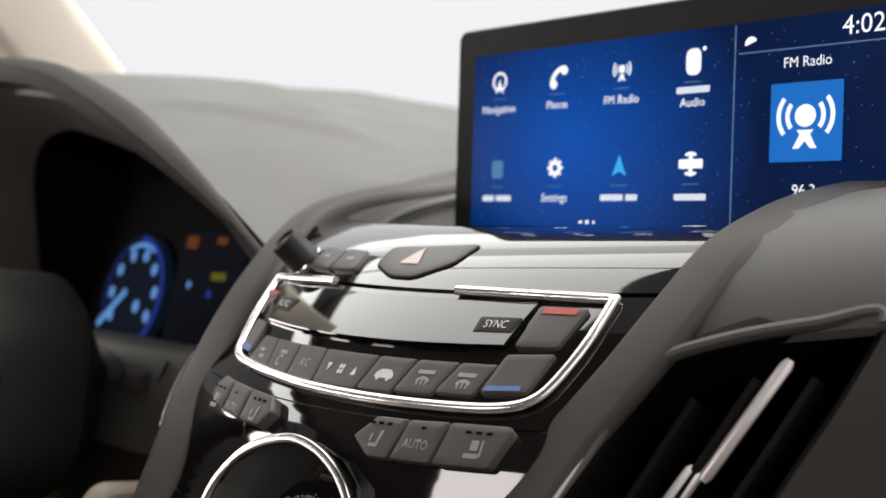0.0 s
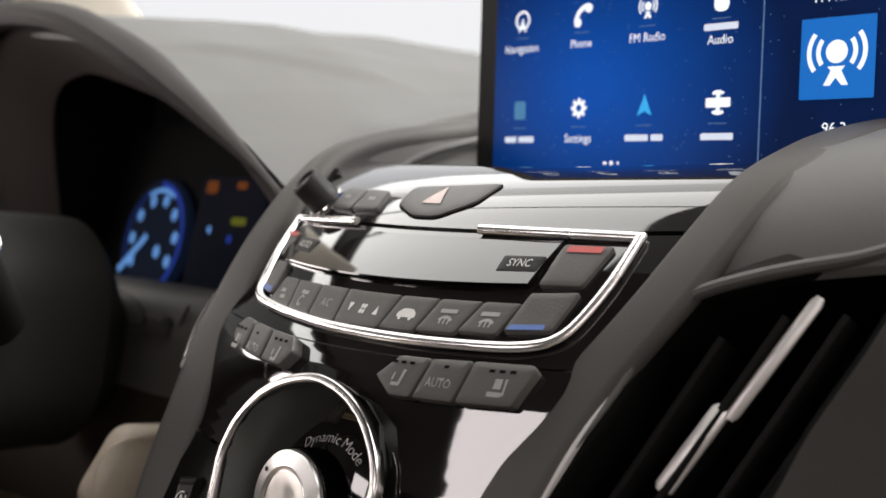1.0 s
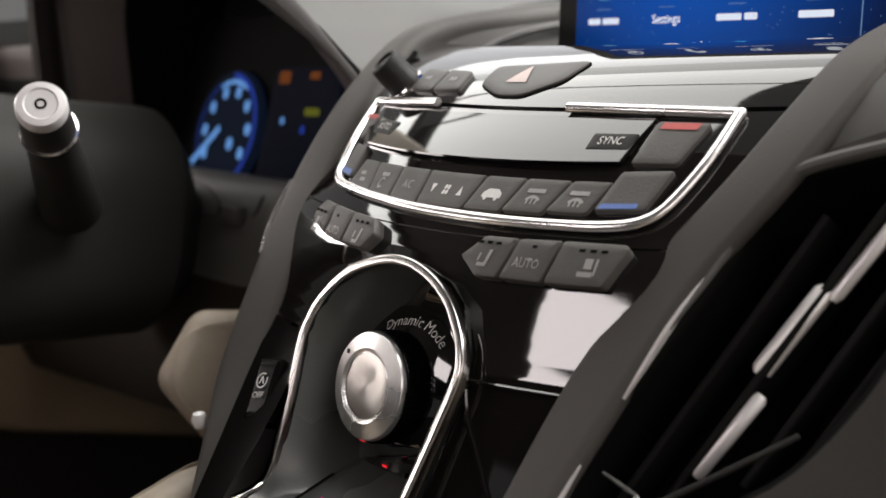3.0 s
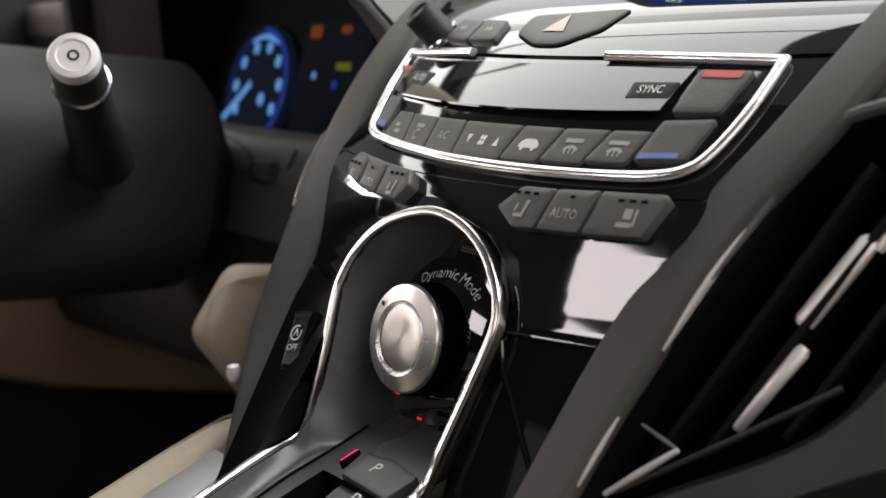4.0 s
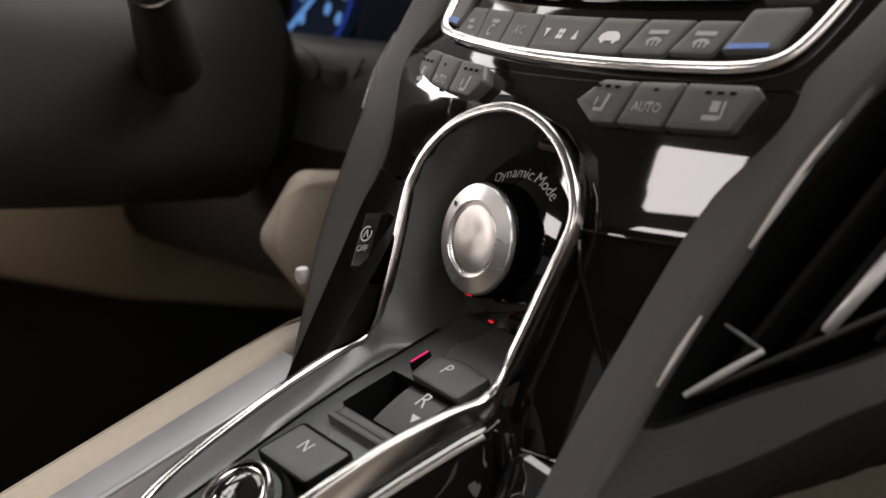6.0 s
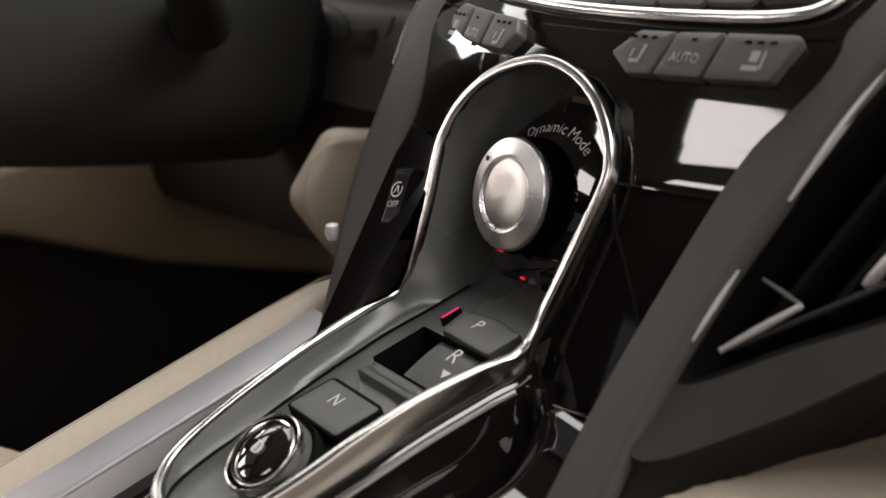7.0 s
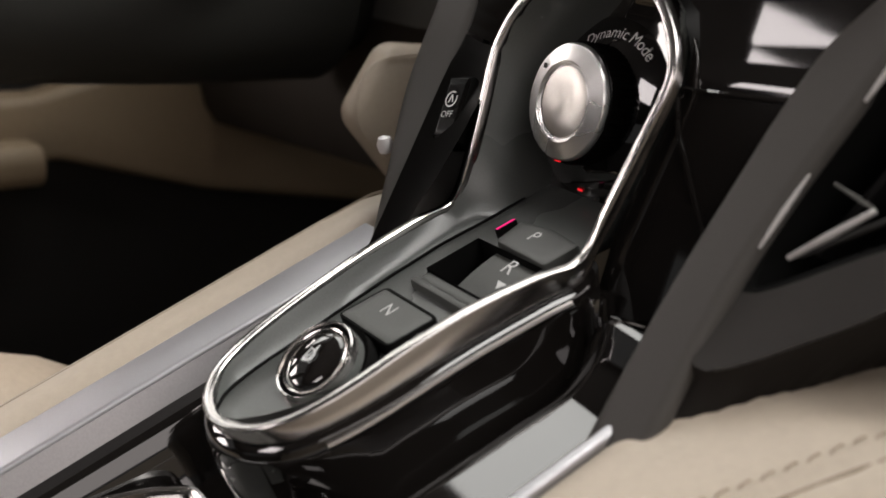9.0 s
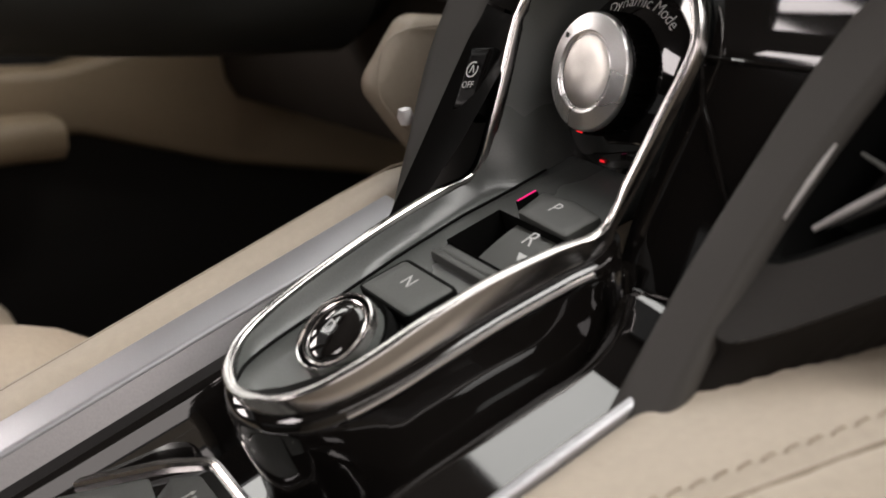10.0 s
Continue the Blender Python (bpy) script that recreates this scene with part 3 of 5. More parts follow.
def radio(x, y, k):
    return [disc_poly(x, y, 0.0021 * k)] + [arc_poly(x, y, r * k, (r + 0.0009) * k, a - 38, a + 38) for r in (0.0031, 0.0049) for a in (0, 180)] + \
        [[(x - s * 0.0017 * k, y - 0.0026 * k), (x + s * 0.0006 * k, y - 0.0026 * k), (x + s * 0.0024 * k, y - 0.0060 * k), (x + s * 0.0011 * k, y - 0.0060 * k)][::s] for s in (-1, 1)]


x, y = COLS[0], R1
icon("navigation_icon", [arc_poly(x, y, 0.0042, 0.0057, -62, 242, 20), [(x, y + 0.0015), (x + 0.0032, y - 0.0072), (x, y - 0.0048), (x - 0.0032, y - 0.0072)]])
x = COLS[1]
icon("phone_icon", [arc_poly(x + 0.0050, y - 0.0050, 0.0078, 0.0106, 92, 178, 10), disc_poly(x + 0.0047, y + 0.0028, 0.0026, 12), disc_poly(x - 0.0028, y - 0.0047, 0.0026, 12)])
icon("radio_icon", radio(COLS[2], y, 1.05))
x = COLS[3]
icon("audio_icon", [round_poly(box_poly(x, y, 0.0088, 0.0135), 0.0042, 6), disc_poly(x + 0.0062, y + 0.0062, 0.0012, 10)])
y = R2
icon("app_icon", [round_poly(box_poly(COLS[0], y, 0.0088, 0.0105), 0.002)], UI_DIM)
x = COLS[1]
icon("settings_icon", [arc_poly(x, y, 0.0019, 0.0042, 0, 359.9, 28)] + [[(x + r * math.cos(radians(a + d)), y + r * math.sin(radians(a + d))) for r, d in ((0.0040, -14), (0.0056, -10), (0.0056, 10), (0.0040, 14))] for a in range(0, 360, 45)])
x = COLS[2]
icon("arrow_icon", [[(x, y + 0.0062), (x + 0.0048, y - 0.0054), (x, y - 0.0030), (x - 0.0048, y - 0.0054)]], UI_CYAN)
x = COLS[3]
icon("satellite_icon", [round_poly(box_poly(x, y, 0.0142, 0.0048), 0.0008), arc_poly(x, y + 0.0006, 0.0040, 0.0056, 50, 130, 8), arc_poly(x, y - 0.0006, 0.0040, 0.0056, 230, 310, 8), disc_poly(x, y + 0.0035, 0.0014, 10), disc_poly(x, y - 0.0035, 0.0014, 10)])
for cx, txt, yy in ((COLS[0], "Navigation", 0.0683), (COLS[1], "Phone", 0.0683), (COLS[2], "FM Radio", 0.0683), (COLS[3], "Audio", 0.0640), (COLS[1], "Settings", 0.0163)):
    part("caption", words(txt, 0.0066, ui, cx, yy, stretch=0.92), UI_WHITE, disp, smooth=False)
for cx, yy, spans in ((COLS[3], 0.0705, ((-0.0098, 0.0098),)), (COLS[0], 0.0163, ((-0.0112, -0.0022), (-0.0006, 0.0112))), (COLS[2], 0.0163, ((-0.0122, 0.0030), (0.0046, 0.0122))), (COLS[3], 0.0163, ((-0.0094, 0.0094),))):
    part("caption_bar", decals([round_poly(box_poly(cx + (u + v) / 2, yy, v - u, 0.0034), 0.0008) for u, v in spans], ui), UI_CAPTION, disp, smooth=False)
for cx in COLS:
    for yy in (0.0745, 0.0228):
        part("rule", decals([box_poly(cx, yy, 0.0105, 0.0004)], ui), UI_LINE, disp, smooth=False)
part("page_dots", decals([disc_poly(0.0890, 0.0030, 0.0012, 12), disc_poly(0.0935, 0.0030, 0.0008, 10), box_poly(0.0845, 0.0030, 0.0024, 0.0014)], ui), UI_WHITE, disp, smooth=False)
rng = random.Random(4)
part("sparkle", decals([box_poly(rng.uniform(0.003, SW - 0.003), rng.uniform(0.003, SH - 0.003), 0.0005, 0.0005) for _ in range(260)], ui), UI_LINE, disp, smooth=False)
part("divider", decals([box_poly(0.1775, SH / 2, 0.0007, SH - 0.002)], ui, 0.0001), UI_LINE, disp, smooth=False)
part("header_line", decals([box_poly(0.2235, SH - 0.0150, 0.088, 0.0006)], ui, 0.0001), UI_LINE, disp, smooth=False)
part("radio_tile", decals([round_poly(box_poly(0.2160, 0.0512, 0.0365, 0.0372), 0.0008)], ui), UI_SQUARE, disp, "bright blue tile")
part("radio_emblem", decals(radio(0.2160, 0.0540, 2.55), lambda x, y, w: ui(x, y, w + 0.0005)), UI_WHITE, disp, smooth=False)
part("caption", words("FM Radio", 0.0070, ui, 0.2160, 0.0792, stretch=0.92), UI_WHITE, disp, smooth=False)
part("caption", words("96.3", 0.0075, ui, 0.2160, 0.0190, stretch=0.95), UI_WHITE, disp, smooth=False)
part("caption_bar", decals([round_poly(box_poly(0.2160, 0.0110, 0.0185, 0.0030), 0.001)], ui), UI_LINE, disp, smooth=False)
part("clock_readout", words("4:02", 0.0125, ui, 0.2428, 0.0935, stretch=0.95), UI_WHITE, disp, smooth=False)
part("weather_mark", decals([arc_poly(0.1862, 0.0905, 0.0, 0.0034, 20, 200, 8)], ui), UI_WHITE, disp, smooth=False)

# ---- tray in front of the display ----
tray = thing("dash_tray", "grey shelf with a rounded lip below the display", "tray")
rows = []
for y, z in ((-0.085, 1.0035), (-0.070, 1.0070), (-0.03, 1.0060), (0.00, 1.0060), (0.03, 1.0070), (0.048, 1.0150), (0.056, 1.0400)):
    row = []
    for i in range(33):
        x = -0.138 + 0.276 * i / 32
        wall = max(0.0, min(1.0, (abs(x) - 0.118) / 0.024))
        row.append(Vector((x, y + 0.6 * min(abs(x), 0.12) ** 2, z + (1.0415 - z) * wall ** 1.4)))
    rows.append(row)
part("shelf", solid_sheet(rows, 0.004, (0, 0, -1)), BAND_GREY, tray)
part("lip", sweep(catmull([(-0.122, -0.060, 1.016), (-0.126, -0.040, 1.024), (-0.129, -0.010, 1.029), (-0.131, 0.030, 1.032)], 5), circle(0.0024, 8), hint=(1, 0, 0)), SOFT_GREY, tray, "pale rounded lip")

# ---- climate panel ----
clim = thing("climate_panel", "glossy climate control panel framed by a chrome surround with grey buttons", "control panel")
RING_R = [(0.0415, 1.0057), (0.075, 1.0050), (0.1137, 1.0036), (0.1128, 0.9895), (0.1080, 0.9763), (0.1028, 0.9704), (0.0930, 0.9679), (0.0740, 0.9672), (0.0380, 0.9672), (-0.0060, 0.9678)]
RING_L = [(-0.0405, 1.0058), (-0.070, 1.0048), (-0.0995, 1.0036), (-0.0950, 0.9900), (-0.0895, 0.9768), (-0.0850, 0.9728), (-0.0780, 0.9710), (-0.0678, 0.9702), (-0.0446, 0.9691)]
ring = [stack_at_z(x, z, 0.0025) for x, z in RING_R] + [stack_at_z(x, z, 0.0025) for x, z in RING_L[::-1]]
ring = catmull([ring[0], ring[1], ring[2] - Vector((0.004, 0, 0)), ring[2]], 6)[:-1] + catmull(ring[2:-2], 6)[:-1] + catmull([ring[-3], ring[-3] + Vector((0.004, 0, 0)), ring[-2], ring[-1]], 6)
part("chrome_surround", sweep(ring, circle(0.0018, 12, 0.0023), hint=(0, -0.7, 0.7)), BRIGHT_CHROME, clim, "polished chrome frame, open at the top")
# one glossy display strip
rows = []
for j in range(15):
    v = j / 14
    row = []
    for i in range(81):
        x = -0.0835 - 0.0095 * v + (0.1640 + 0.0120 * v) * i / 80
        low = 0.9868 + 0.0010 * (x / 0.0835) ** 2
        row.append(stack(x, low + (1.0035 - low) * v, 0.0012 + 0.0022 * (1 - v)))
    rows.append(row)
part("display_glass", solid_sheet(rows, 0.002, (0, 0.75, -0.65)), GLASS_BLACK, clim, "black glass display strip")


def key(poly, h=0.0022, r=0.0014, mat=BUTTON, parent=clim, name="button", bevel=0.0008):
    return part(name, pad(densify(round_poly(poly, r, 3), 0.006), h, bevel, stack), mat, parent)


def mark(polys, parent, w, mat=ICON_GREY, name="legend"):
    return part(name, decals(polys, lambda x, y, z: stack(x, y, z + w)), mat, parent, smooth=False)


EDGE_T, EDGE_B = [-0.0690, -0.0543, -0.0329, -0.0118, 0.0231, 0.0442, 0.0652, 0.0825], [-0.0715, -0.0496, -0.0305, -0.0097, 0.0192, 0.0393, 0.0595, 0.0780]
g = 0.0005
for i in range(7):
    zt, zb = 0.9818, 0.9696 + 0.35 * ((EDGE_B[i] + EDGE_B[i + 1]) / 2) ** 2
    k = key([(EDGE_B[i] + g, zb), (EDGE_B[i + 1] - g, zb), (EDGE_T[i + 1] - g, zt), (EDGE_T[i] + g, zt)])
    cx = (EDGE_B[i] + EDGE_B[i + 1] + EDGE_T[i] + EDGE_T[i + 1]) / 4
    cz = 0.9752
    if i == 2:
        part("legend", words("A/C", 0.0042, lambda x, y, w: stack(x, y, w + 0.0022), cx, cz), ICON_GREY, k, smooth=False)
    elif i == 3:
        mark([[(cx - 0.0100, cz + 0.0016), (cx - 0.0070, cz + 0.0016), (cx - 0.0085, cz - 0.0016)]], k, 0.0022, LEGEND_WHITE)
        mark([[(cx + 0.0070, cz - 0.0016), (cx + 0.0100, cz - 0.0016), (cx + 0.0085, cz + 0.0016)]], k, 0.0022, LEGEND_WHITE)
        mark([disc_poly(cx + 0.0013 * math.cos(radians(a)), cz + 0.0013 * math.sin(radians(a)), 0.0009, 8) for a in (45, 135, 225, 315)], k, 0.0022, LEGEND_WHITE)
    elif i == 4:
        mark([round_poly([(cx - 0.0050, cz - 0.0012), (cx + 0.0050, cz - 0.0012), (cx + 0.0048, cz + 0.0004), (cx + 0.0024, cz + 0.0018), (cx - 0.0026, cz + 0.0018), (cx - 0.0050, cz + 0.0004)], 0.0006), disc_poly(cx - 0.0028, cz - 0.0013, 0.0009, 8), disc_poly(cx + 0.0028, cz - 0.0013, 0.0009, 8)], k, 0.0022, LEGEND_WHITE)
    elif i == 0:
        mark([box_poly(cx + dx, cz + dz, 0.0046, 0.0014) for dx, dz in ((-0.001, 0.0012), (0.0012, -0.0012))], k, 0.0022)
    elif i == 1:
        mark([box_poly(cx, cz + 0.0022, 0.0060, 0.0014), arc_poly(cx, cz - 0.001, 0.0014, 0.0022, 40, 320, 8)], k, 0.0022)
    else:
        mark([box_poly(cx, cz + 0.0022, 0.0082, 0.0014), arc_poly(cx, cz - 0.0045, 0.0042, 0.0052, 50, 130, 6)] + [box_poly(cx + d, cz - 0.0012, 0.0007, 0.0020) for d in (-0.002, 0, 0.002)], k, 0.0022)
# temperature rockers
for s, nm in ((-1, "rocker"), (1, "rocker")):
    up = key([(0.0845, 0.9876), (0.1022, 0.9876), (0.1062, 1.0008), (0.0858, 1.0015)] if s > 0 else [(-0.0900, 0.9890), (-0.0845, 0.9890), (-0.0835, 0.9985), (-0.0975, 0.9985)], 0.0026, name="temperature_key")
    dn = key([(0.0800, 0.9722), (0.0990, 0.9728), (0.1030, 0.9858), (0.0835, 0.9852)] if s > 0 else [(-0.0860, 0.9745), (-0.0730, 0.9738), (-0.0745, 0.9862), (-0.0880, 0.9868)], 0.0026, name="temperature_key")
    if s > 0:
        mark([[(0.0885, 0.9985), (0.1025, 0.9982), (0.1030, 1.0003), (0.0885, 1.0005)]], up, 0.0027, RED_PAINT, "red_mark")
        mark([[(0.0818, 0.9726), (0.0965, 0.9731), (0.0962, 0.9747), (0.0822, 0.9743)]], dn, 0.0027, BLUE_PAINT, "blue_mark")
    else:
        mark([[(-0.0955, 0.9965), (-0.0845, 0.9965), (-0.0845, 0.9983), (-0.0965, 0.9983)]], up, 0.0027, RED_PAINT, "red_mark")
        mark([[(-0.0850, 0.9747), (-0.0735, 0.9740), (-0.0738, 0.9762), (-0.0858, 0.9767)]], dn, 0.0027, BLUE_PAINT, "blue_mark")
for cx, txt in ((-0.0685, "AUTO"), (0.0722, "SYNC")):
    k = key([(cx - 0.0095, 0.9912), (cx + 0.0090, 0.9912), (cx + 0.0095, 0.9972), (cx - 0.0095, 0.9972)], 0.0030, 0.001, DARK_PLASTIC)
    part("legend", words(txt, 0.0036, lambda x, y, w: stack(x, y, w + 0.0031), cx, 0.9942, stretch=1.15), LEGEND_WHITE, k, smooth=False)

# ---- seat heating switches ----
for s in (-1, 1):
    sw = thing("seat_switch_bank", "bank of three dark grey seat heating keys below the climate panel", "switch bank", "seat switch banks")
    if s > 0:
        shapes = [[(0.0352, 0.9542), (0.0455, 0.9480), (0.0553, 0.9482), (0.0586, 0.9612), (0.0440, 0.9612)], [(0.0563, 0.9482), (0.0745, 0.9482), (0.0770, 0.9616), (0.0596, 0.9612)], [(0.0755, 0.9482), (0.0985, 0.9484), (0.1035, 0.9605), (0.1010, 0.9616), (0.0780, 0.9616)]]
    else:
        shapes = [[(0.0195, 0.9560), (0.0262, 0.9500), (0.0425, 0.9502), (0.0417, 0.9618), (0.0240, 0.9612)], [(0.0435, 0.9502), (0.0605, 0.9512), (0.0608, 0.9626), (0.0427, 0.9618)], [(0.0615, 0.9514), (0.0775, 0.9548), (0.0790, 0.9590), (0.0735, 0.9632), (0.0618, 0.9626)]]
    for i, p in enumerate(shapes):
        k = key([(s * x, z) for x, z in p], 0.0060, 0.0012, BUTTON, sw, "key", 0.0014)
        cx = s * sum(x for x, z in p) / len(p)
        on = lambda x, y, w: stack(x, y, w + 0.0061)
        if i == 1:
            part("legend", words("AUTO", 0.0040, on, cx, 0.9535), ICON_GREY, k, smooth=False)
            part("lamp_dot", decals([box_poly(cx + 0.001 * s, 0.9588, 0.0020, 0.0010)], on), BLACK, k, smooth=False)
        else:
            part("legend", decals([[(cx - 0.0026, 0.9512), (cx + 0.0016, 0.9512), (cx + 0.0030, 0.9565), (cx + 0.0016, 0.9565), (cx + 0.0006, 0.9524), (cx - 0.0026, 0.9524)], [(cx - 0.0030, 0.9530), (cx - 0.0022, 0.9530), (cx - 0.0016, 0.9552), (cx - 0.0024, 0.9552)]] if i == 0 else [box_poly(cx, 0.9550, 0.0030, 0.0028), box_poly(cx - 0.0004, 0.9518, 0.0056, 0.0016), box_poly(cx + 0.0030, 0.9540, 0.0008, 0.0050)], on), ICON_GREY, k, smooth=False)
            part("lamp_dot", decals([box_poly(cx + d, 0.9588, 0.0024, 0.0010) for d in (-0.0042, 0, 0.0042)], on), BLACK, k, smooth=False)

# ---- hazard switch, track keys, volume knob ----
haz = thing("hazard_switch", "dark grey shield-shaped hazard warning switch with a pale red triangle", "switch")
fpl = lambda x, y, w: fascia_at(x, y, w)
HZ = round_poly([(-0.0240, -0.1290), (0.0295, -0.1240), (0.0262, -0.1395), (0.0095, -0.1480), (-0.0060, -0.1480), (-0.0228, -0.1420)], 0.004, 3)
part("rim", pad(densify(inset(HZ, -0.0008), 0.006), 0.0005, 0.0002, fpl), BLACK, haz)
hk = part("key", pad(densify(HZ, 0.006), 0.0014, 0.0008, fpl), BUTTON, haz)
tri = [(-0.0062, -0.1412), (0.0066, -0.1412), (0.0005, -0.1295)]
part("triangle", decals([tri], lambda x, y, w: fpl(x, y, w + 0.0015)), HAZARD_RED, haz, "pale red triangle", smooth=False)
for i, cx in enumerate((-0.0665, -0.0445)):
    tk = thing("track_key", "small dark grey track skip key beside the volume knob", "button", "track keys")
    q = round_poly([(cx - 0.0104, -0.1480), (cx + 0.0104, -0.1482 + 0.001 * i), (cx + 0.0080 + 0.0024 * (1 - i), -0.1350), (cx - 0.0104, -0.1345)], 0.002, 3)
    kk = part("key", pad(q, 0.0026, 0.001, fpl), BUTTON, tk)
    s = 1 if i else -1
    part("legend", decals([[(cx - 0.002 * s + d, -0.1430), (cx + 0.001 * s + d, -0.1415), (cx - 0.002 * s + d, -0.1400)] for d in (0, 0.003 * s)], lambda x, y, w: fpl(x, y, w + 0.0026)), ICON_GREY, tk, smooth=False)
vol = thing("volume_knob", "black volume knob with a thin chrome base ring", "knob")
VB = fascia_at(-0.0905, -0.1450)
VM = frame_of(VB, (1, 0, 0), (-0.22, -0.60, 0.77))
part("base_ring", lathe([(0.0104, -0.001), (0.0104, 0.0008), (0.0098, 0.0015), (0.0088, 0.0012)], VM), CHROME, vol, "chrome ring")
prof = [(0.0090, 0.0), (0.0090, 0.0025), (0.0086, 0.0034), (0.0084, 0.0150), (0.0082, 0.0168), (0.0074, 0.0176), (0.0058, 0.0173), (0.0055, 0.0162), (0.0, 0.0160)]
part("cap", lathe(prof, VM), DARK_PLASTIC, vol)
part("power_mark", decals([arc_poly(0, 0, 0.0014, 0.0018, 110, 430, 12), box_poly(0, 0.0016, 0.0004, 0.0020)], lambda x, y, w: VM @ Vector((x, y, w + 0.0160))), ICON_GREY, vol, smooth=False)

# ---- shifter unit: chrome loop, tray, dial, keys ----
LOOP_LOW = [(0.0435, -0.2680, 0.8538), (0.0420, -0.2850, 0.8502), (0.0402, -0.3100, 0.8453), (0.0385, -0.3350, 0.8398), (0.0368, -0.3550, 0.8350), (0.0335, -0.3710, 0.8312), (0.0280, -0.3825, 0.8284), (0.0190, -0.3900, 0.8266), (0.0095, -0.3938, 0.8258), (0.0, -0.3950, 0.8255)]


def smooth_step(t):
    t = max(0.0, min(1.0, t))
    return t * t * (3 - 2 * t)


def nose_shift(y):
    return 0.0042 * max(0.0, min(1.0, (-0.30 - y) / 0.07))


BEAD_LOW = [(0.0432, -0.2680, 0.8572), (0.0408, -0.2850, 0.8556), (0.0374, -0.3100, 0.8514), (0.0350, -0.3350, 0.8455), (0.0336, -0.3550, 0.8397), (0.0308, -0.3710, 0.8350), (0.0256, -0.3825, 0.8313), (0.0175, -0.3900, 0.8287), (0.0088, -0.3940, 0.8276), (0.0, -0.3955, 0.8271)]


def arch(line):
    return [(x, -0.215 + 0.53 * (z - 0.951), z) for x, z in line]


def whole(low):
    """The closed line of the selector's rim: down the right, round the nose, up the left."""
    right = arch(LOOP_RIGHT) + [(x + nose_shift(y), y, z) for x, y, z in low]
    left = arch(LOOP_LEFT) + [(-x + nose_shift(y), y, z) for x, y, z in low[:-1]]
    return right, left, catmull(right + left[:0:-1], 5, closed=True)


rim_right, rim_left, bead = whole(BEAD_LOW)
loop = whole(LOOP_LOW)[2]
shift = thing("gear_selector", "push-button gear selector in a chrome-edged console tray", "gear selector")
rings = []
for i, (p, q) in enumerate(zip(bead, loop)):
    t = (bead[(i + 1) % len(bead)] - bead[i - 1]).normalized()
    low = smooth_step((0.874 - p.z) / 0.016)
    up = Vector((0, -0.88, 0.47)).lerp(Vector((0, -0.20, 0.98)), low)
    up = (up - t * up.dot(t)).normalized()
    inw = t.cross(up)
    thin = [p + up * a + inw * b for a, b in ((0.0020, 0.0020), (0.0020, -0.0022), (-0.0030, -0.0024), (-0.0030, 0.0020))]
    wide = [p + up * 0.0012 + inw * 0.0026, p + up * 0.0012 - inw * 0.0018, q - inw * 0.0006 - up * 0.0030, q + inw * 0.0022 - up * 0.0038]
    quad = [m.lerp(n, low) for m, n in zip(thin, wide)]
    ring = []
    for k in range(4):
        c, a, b = quad[k], quad[k - 1], quad[(k + 1) % 4]
        r = 0.0012 if k < 2 else 0.0009
        a, b = c + (a - c).normalized() * r, c + (b - c).normalized() * r
        ring += [(1 - v) ** 2 * a + 2 * v * (1 - v) * c + v * v * b for v in (0, 0.33, 0.67, 1)]
    rings.append(ring)
rings.append(rings[0])
lm = rings_mesh(rings)
bmesh.ops.remove_doubles(lm, verts=lm.verts[:], dist=1e-6)
part("chrome_loop", lm, CHROME, shift, "chrome edge loop")
# floor under the loop: stations from nose to top
FLOOR = [(-0.3945, 0.8255), (-0.3900, 0.8226), (-0.3850, 0.8230), (-0.3775, 0.8247), (-0.3660, 0.8273), (-0.3510, 0.8305), (-0.3320, 0.8346), (-0.3070, 0.8400), (-0.2810, 0.8458), (-0.2600, 0.8500),
         (-0.2480, 0.8528), (-0.2380, 0.8546), (-0.2235, 0.8572), (-0.2145, 0.8780), (-0.2090, 0.9000), (-0.2050, 0.9130), (-0.2015, 0.9230), (-0.1985, 0.9350), (-0.2015, 0.9450), (-0.2145, 0.9500)]
WELL = (-0.2955, -0.2705)
stations = [(f, l, r) for f, l, r in zip(FLOOR, rim_left[::-1], rim_right[::-1])]
for y in WELL:
    i = next(i for i in range(len(stations) - 1) if stations[i][0][0] < y < stations[i + 1][0][0])
    t = (y - stations[i][0][0]) / (stations[i + 1][0][0] - stations[i][0][0])
    stations.insert(i + 1, tuple(tuple(m + (n - m) * t for m, n in zip(p, q)) for p, q in zip(stations[i], stations[i + 1])))
LIFT = ((-1.0, 1.0), (-0.93, 0.72), (-0.84, 0.30), (-0.735, -0.02), (-0.715, 0.0), (-0.42, 0.0), (0, 0.0), (0.66, 0.0), (0.735, -0.02), (0.84, 0.30), (0.93, 0.72), (1.0, 1.0))
fb = bmesh.new()
back = []
prev = None
grooves = ([], [])
